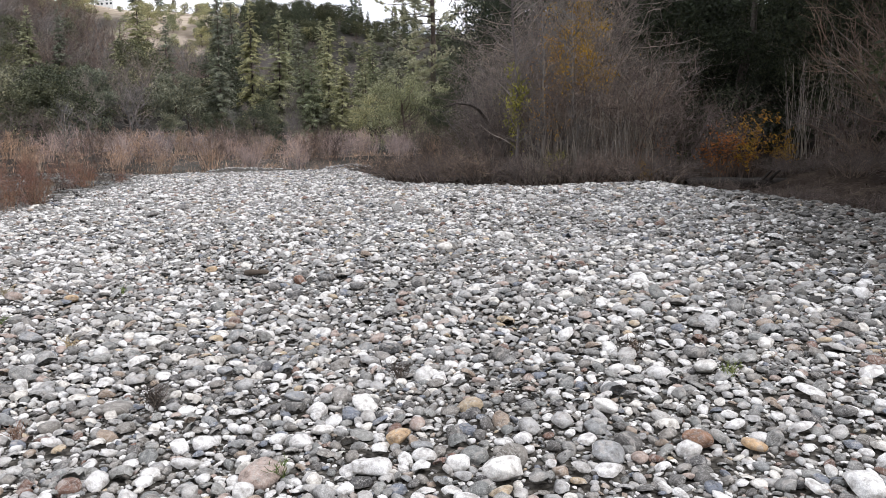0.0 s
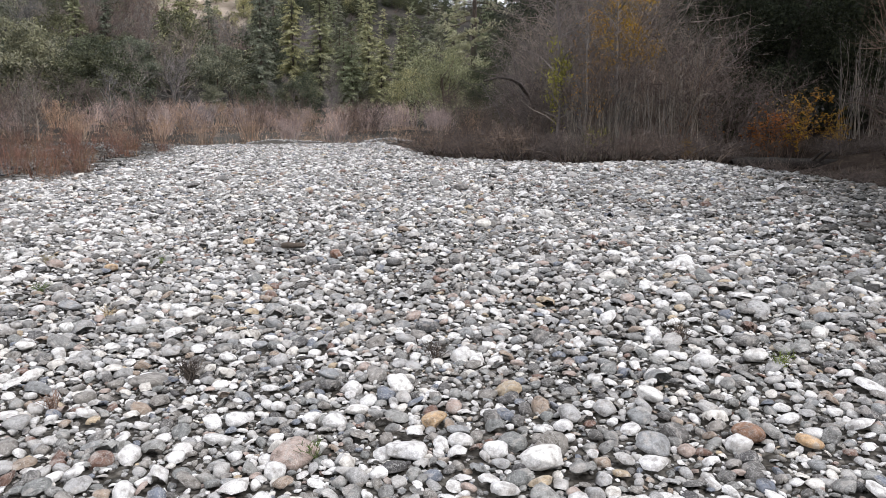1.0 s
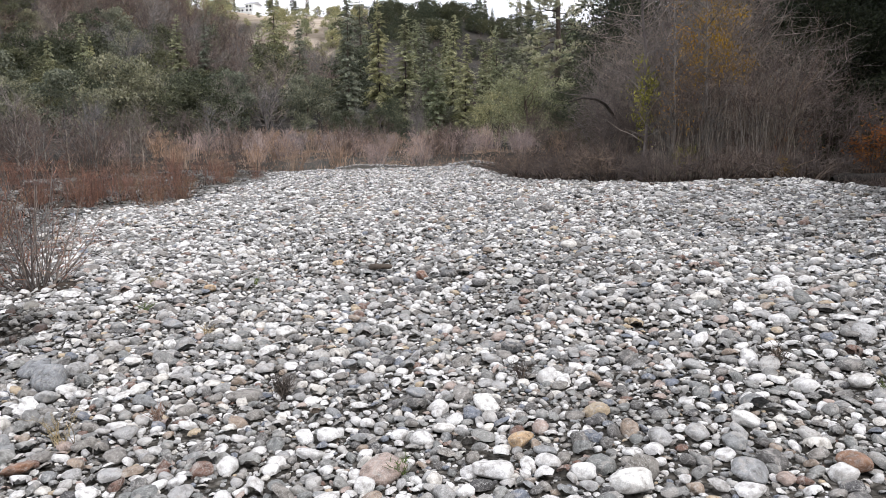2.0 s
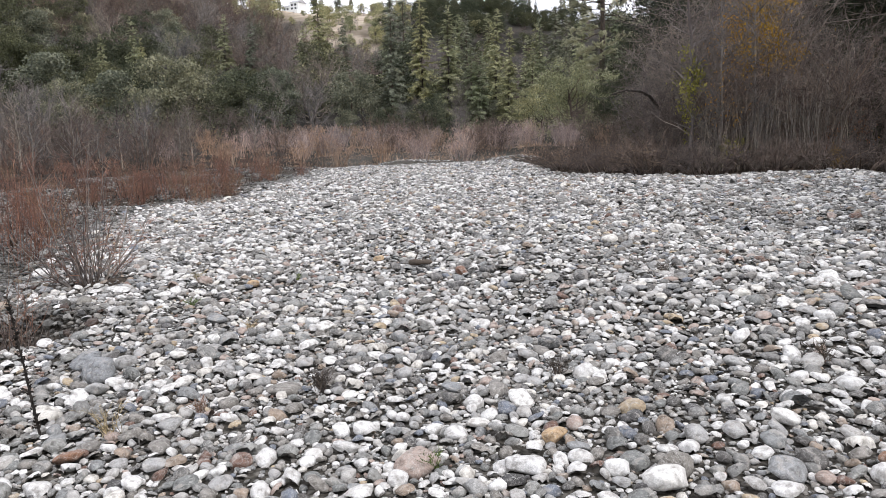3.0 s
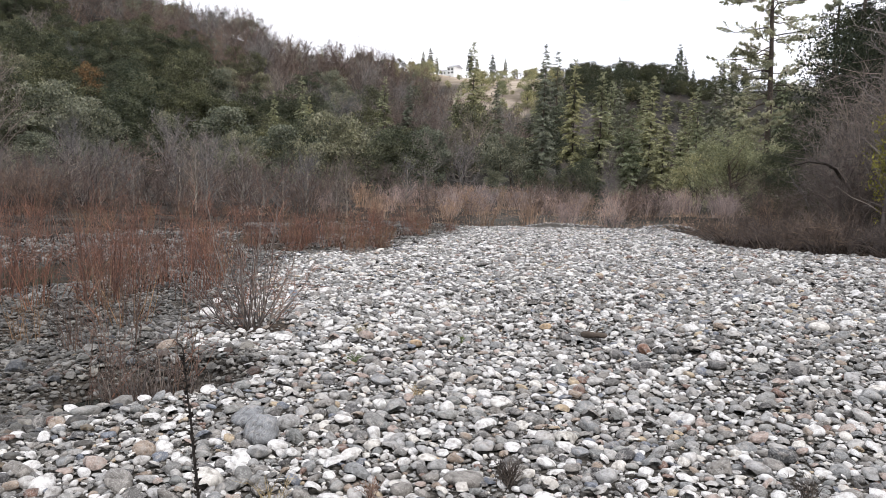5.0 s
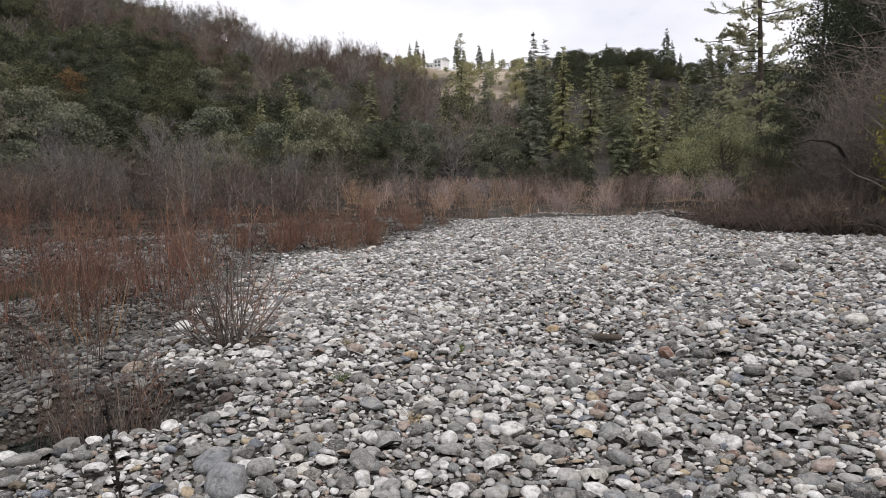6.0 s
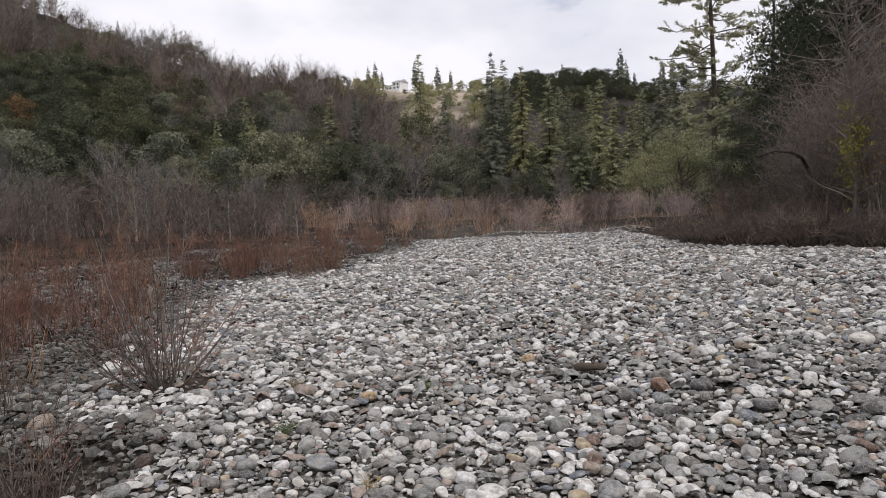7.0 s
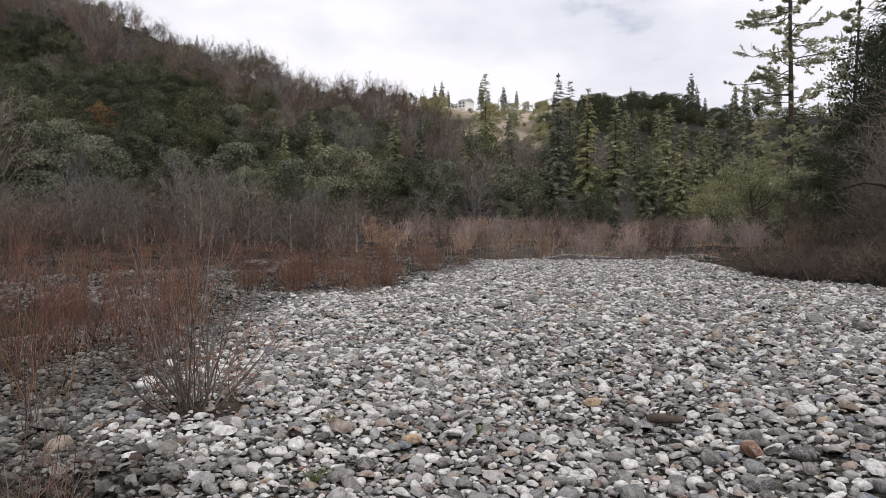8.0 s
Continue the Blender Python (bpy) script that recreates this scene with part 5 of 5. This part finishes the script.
# single large stones that stand out: place, width, kind
LANDMARKS = [
    (-0.18, 4.27, 0.19, M_WHITE), (-0.40, 3.89, 0.15, M_WHITE), (1.22, 3.99, 0.20, M_WHITE), (3.57, 8.76, 0.24, M_WHITE), (2.08, 4.52, 0.19, M_WHITE),
    (0.49, 3.19, 0.20, M_WHITE), (-9.59, 24.59, 0.46, M_WHITE), (-3.34, 7.89, 0.19, M_TAN), (-3.15, 8.24, 0.19, M_WHITE), (-0.87, 7.34, 0.17, M_WHITE),
    (-0.65, 7.45, 0.17, M_WHITE), (-1.00, 8.38, 0.22, M_RUST), (-0.70, 8.25, 0.22, M_DARK), (-1.27, 8.20, 0.22, M_DARK), (-0.34, 7.66, 0.2, M_DARK),
    (-5.14, 19.09, 0.50, M_DARK), (-5.54, 18.00, 0.42, M_DARK), (0.81, 14.98, 0.36, M_DARK), (-1.90, 5.98, 0.20, M_WHITE), (-5.62, 7.99, 0.18, M_WHITE),
    (-4.08, 7.23, 0.22, M_WHITE), (1.18, 4.91, 0.17, M_GREY), (1.76, 10.54, 0.26, M_WHITE), (2.68, 4.87, 0.16, M_WHITE), (-2.48, 4.57, 0.17, M_WHITE),
    (-0.91, 10.78, 0.22, M_GREY), (1.04, 3.37, 0.24, M_GREY), (-2.83, 5.18, 0.18, M_WHITE), (-2.74, 5.61, 0.17, M_WHITE), (-1.17, 5.05, 0.17, M_GREY),
    (0.73, 6.75, 0.21, M_GREY), (0.33, 7.57, 0.2, M_DARK), (-0.02, 5.41, 0.2, M_DARK), (-2.31, 9.67, 0.2, M_TAN), (-3.06, 6.34, 0.24, M_GREY),
    (-3.15, 4.67, 0.30, M_GREY), (-3.51, 5.05, 0.32, M_GREY), (-3.00, 4.40, 0.2, M_GREY), (-0.61, 4.46, 0.17, M_GREY), (0.14, 3.54, 0.16, M_GREY),
    (-2.46, 3.33, 0.17, M_RUST), (1.56, 3.47, 0.18, M_RUST), (1.81, 3.38, 0.17, M_TAN), (0.02, 3.70, 0.15, M_TAN), 
    (-7.04, 9.26, 0.3, M_WHITE), (-4.71, 7.86, 0.18, M_GREY), (-3.95, 7.62, 0.2, M_DARK), (-6.04, 8.00, 0.22, M_GREY), (-5.95, 7.87, 0.18, M_GREY)]


def in_view(x, y):
    """The part of the bar that the walk looks over, with a margin."""
    return (y > 1.6 and -1.0 * y - 4.5 < x < 0.64 * y + 1.2) or (-6 < y < 12 and -6 < x < 9.5)


def coverage(x, y):
    """How thickly stones lie: thick on the bar, in patches on the wet flat, none in the thicket."""
    left = np.interp(y, BAR_LEFT_Y, BAR_LEFT_X)
    right = np.interp(y, BAR_RIGHT_Y, BAR_RIGHT_X)
    if y < 54 and x > -3 and y > np.interp(x, THICKET_X, THICKET_Y):
        return 0.0
    if y > 54:
        return 0.85 if ((x + 2.6) / 2.3) ** 2 + ((y - 61.5) / 1.8) ** 2 < 1 or ((x + 11) / 3.2) ** 2 + ((y - 59.5) / 1.3) ** 2 < 1 else 0.0
    if x > right + 0.8:
        return 0.0
    pit = ((x + 5.25) / 1.1) ** 2 + ((y - 5.95) / 0.85) ** 2
    if pit < 0.8:
        return 0.05 if pit < 0.3 else 0.75
    if ((x + 5.75) / 0.62) ** 2 + ((y - 8.38) / 0.34) ** 2 < 1:
        return 0.06
    if x > left - 0.4:
        return 1.0
    return 0.9 if wave(x, y, 4, 44) > 0.05 else (0.3 if y < 22 else 0.05)


cells, laid = {}, []


def lay(x, y, d):
    """Keeps a stone unless it would sit inside another."""
    cx, cy = int(math.floor(x / 0.25)), int(math.floor(y / 0.25))
    for i in (cx - 1, cx, cx + 1):
        for j in (cy - 1, cy, cy + 1):
            for (px, py, pd) in cells.get((i, j), ()):
                if (px - x) ** 2 + (py - y) ** 2 < (0.30 * (pd + d)) ** 2:
                    return False
    cells.setdefault((cx, cy), []).append((x, y, d))
    return True


for x, y, d, _ in LANDMARKS:
    lay(x, y, d * 0.9)
# widths from large to small; each width is laid out to a farther limit, the smaller the nearer
for d, tries, limit in ((0.22, 0.3, 54), (0.17, 3.5, 66), (0.135, 22, 66), (0.105, 65, 58), (0.082, 125, 42), (0.062, 230, 22), (0.046, 420, 11.5), (0.034, 600, 7.4), (0.025, 500, 4.8)):
    for y0 in np.arange(-6 if d > 0.07 else 1.5, limit, 0.5):
        x0, x1 = -1.0 * y0 - 5.0, min(0.64 * y0 + 1.6, 11.5)
        if d > 0.07 and y0 < 12:
            x0, x1 = min(x0, -6.0), 9.5
        x0 = max(x0, -29 if y0 > 54 else -24)
        n = rng.poisson(tries * 0.5 * (x1 - x0))
        xs, ys = rng.uniform(x0, x1, n), rng.uniform(y0, y0 + 0.5, n)
        keep = rng.random(n)
        swell = 0.5 + 0.5 * wave(xs, ys, 3.5, 51)
        for x, y, k, s in zip(xs, ys, keep, swell):
            if d > 0.1 and k > 0.55 + 0.6 * s:
                continue
            if not in_view(x, y) or k > coverage(x, y):
                continue
            w = d * rng.uniform(0.8, 1.25) * (1 + 0.25 * float(step(8, 24, y)))
            if lay(x, y, w):
                laid.append((x, y, w))
laid = np.array(laid)


def turn_matrices(rng, n, tilt):
    a, b, c = rng.uniform(0, 2 * np.pi, n), rng.normal(0, tilt, n), rng.normal(0, tilt, n)
    z = np.zeros(n)
    o = np.ones(n)
    Rz = np.stack([np.cos(a), -np.sin(a), z, np.sin(a), np.cos(a), z, z, z, o], -1).reshape(n, 3, 3)
    Rx = np.stack([o, z, z, z, np.cos(b), -np.sin(b), z, np.sin(b), np.cos(b)], -1).reshape(n, 3, 3)
    Ry = np.stack([np.cos(c), z, np.sin(c), z, o, z, -np.sin(c), z, np.cos(c)], -1).reshape(n, 3, 3)
    return Rz @ Rx @ Ry


def joined_stones(stones, shapes):
    V, F, at = [], [], 0
    which = rng.integers(0, len(shapes), len(stones))
    for i, (v, f) in enumerate(shapes):
        up = np.cross(v[f[:, 1]] - v[f[:, 0]], v[f[:, 2]] - v[f[:, 0]])
        f = f[unit(up)[:, 2] > -0.6]        # the bedded underside is never seen
        s = stones[which == i]
        n = len(s)
        if not n:
            continue
        R = turn_matrices(rng, n, 0.28)
        z = ground_z(s[:, 0], s[:, 1]) + s[:, 2] * rng.uniform(0.12, 0.31, n)
        pts = np.einsum("nij,vj->nvi", R, v) * s[:, 2][:, None, None] + np.c_[s[:, :2], z][:, None]
        V.append(pts.reshape(-1, 3))
        F.append((f[None] + (np.arange(n) * len(v))[:, None, None]).reshape(-1, 3) + at)
        at += n * len(v)
    return np.concatenate(V), np.concatenate(F)


# stones past the shady edge get the dark stone as painted shade
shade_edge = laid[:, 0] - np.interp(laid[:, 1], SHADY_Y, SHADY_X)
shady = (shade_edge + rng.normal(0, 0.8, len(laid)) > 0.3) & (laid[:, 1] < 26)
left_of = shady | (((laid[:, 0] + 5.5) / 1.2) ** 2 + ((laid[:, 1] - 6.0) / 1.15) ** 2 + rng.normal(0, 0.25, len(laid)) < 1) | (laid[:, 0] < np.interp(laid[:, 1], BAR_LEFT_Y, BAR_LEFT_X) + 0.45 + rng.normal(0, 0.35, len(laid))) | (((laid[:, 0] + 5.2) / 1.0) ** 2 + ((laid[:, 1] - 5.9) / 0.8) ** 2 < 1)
near = np.hypot(laid[:, 0] + 0.3, laid[:, 1] - 1.0)
order = np.argsort(near - 22 * (laid[:, 2] - 0.1))
single = np.zeros(len(laid), bool)
single[order[:255]] = True
single &= ~left_of
big = (laid[:, 2] > 0.055) & (near < 9.5) & (laid[:, 1] > 1.6) & (laid[:, 0] < 0.64 * laid[:, 1] + 1.0)
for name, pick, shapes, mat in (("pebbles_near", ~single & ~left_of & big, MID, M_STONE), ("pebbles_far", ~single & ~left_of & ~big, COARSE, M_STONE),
                                ("pebbles_damp_shaded", left_of, COARSE, M_WET_SHADED)):
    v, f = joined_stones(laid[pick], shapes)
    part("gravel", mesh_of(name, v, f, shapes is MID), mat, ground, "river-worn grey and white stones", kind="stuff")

fine_meshes = {}


def lone_stone(x, y, w, mat, lift=0.0):
    i = int(rng.integers(len(FINE)))
    if (i, mat.name) not in fine_meshes:
        me = mesh_of("stone", *FINE[i], True)
        me.materials.append(mat)
        fine_meshes[i, mat.name] = me
    ob = new("stone", fine_meshes[i, mat.name])
    ob.parent = ground
    ob.matrix_basis = pose(x, y, float(ground_z(x, y)) + w * (lift + rng.uniform(0.10, 0.20)), rng.normal(0, 9), rng.normal(0, 9), rng.uniform(0, 360)) @ Matrix.Diagonal((w, w, w, 1))


for x, y, w, mat in LANDMARKS:
    lone_stone(x, y, w * 0.95, mat, 0.1)
for x, y, w in laid[single]:
    lone_stone(x, y, w, M_STONE)
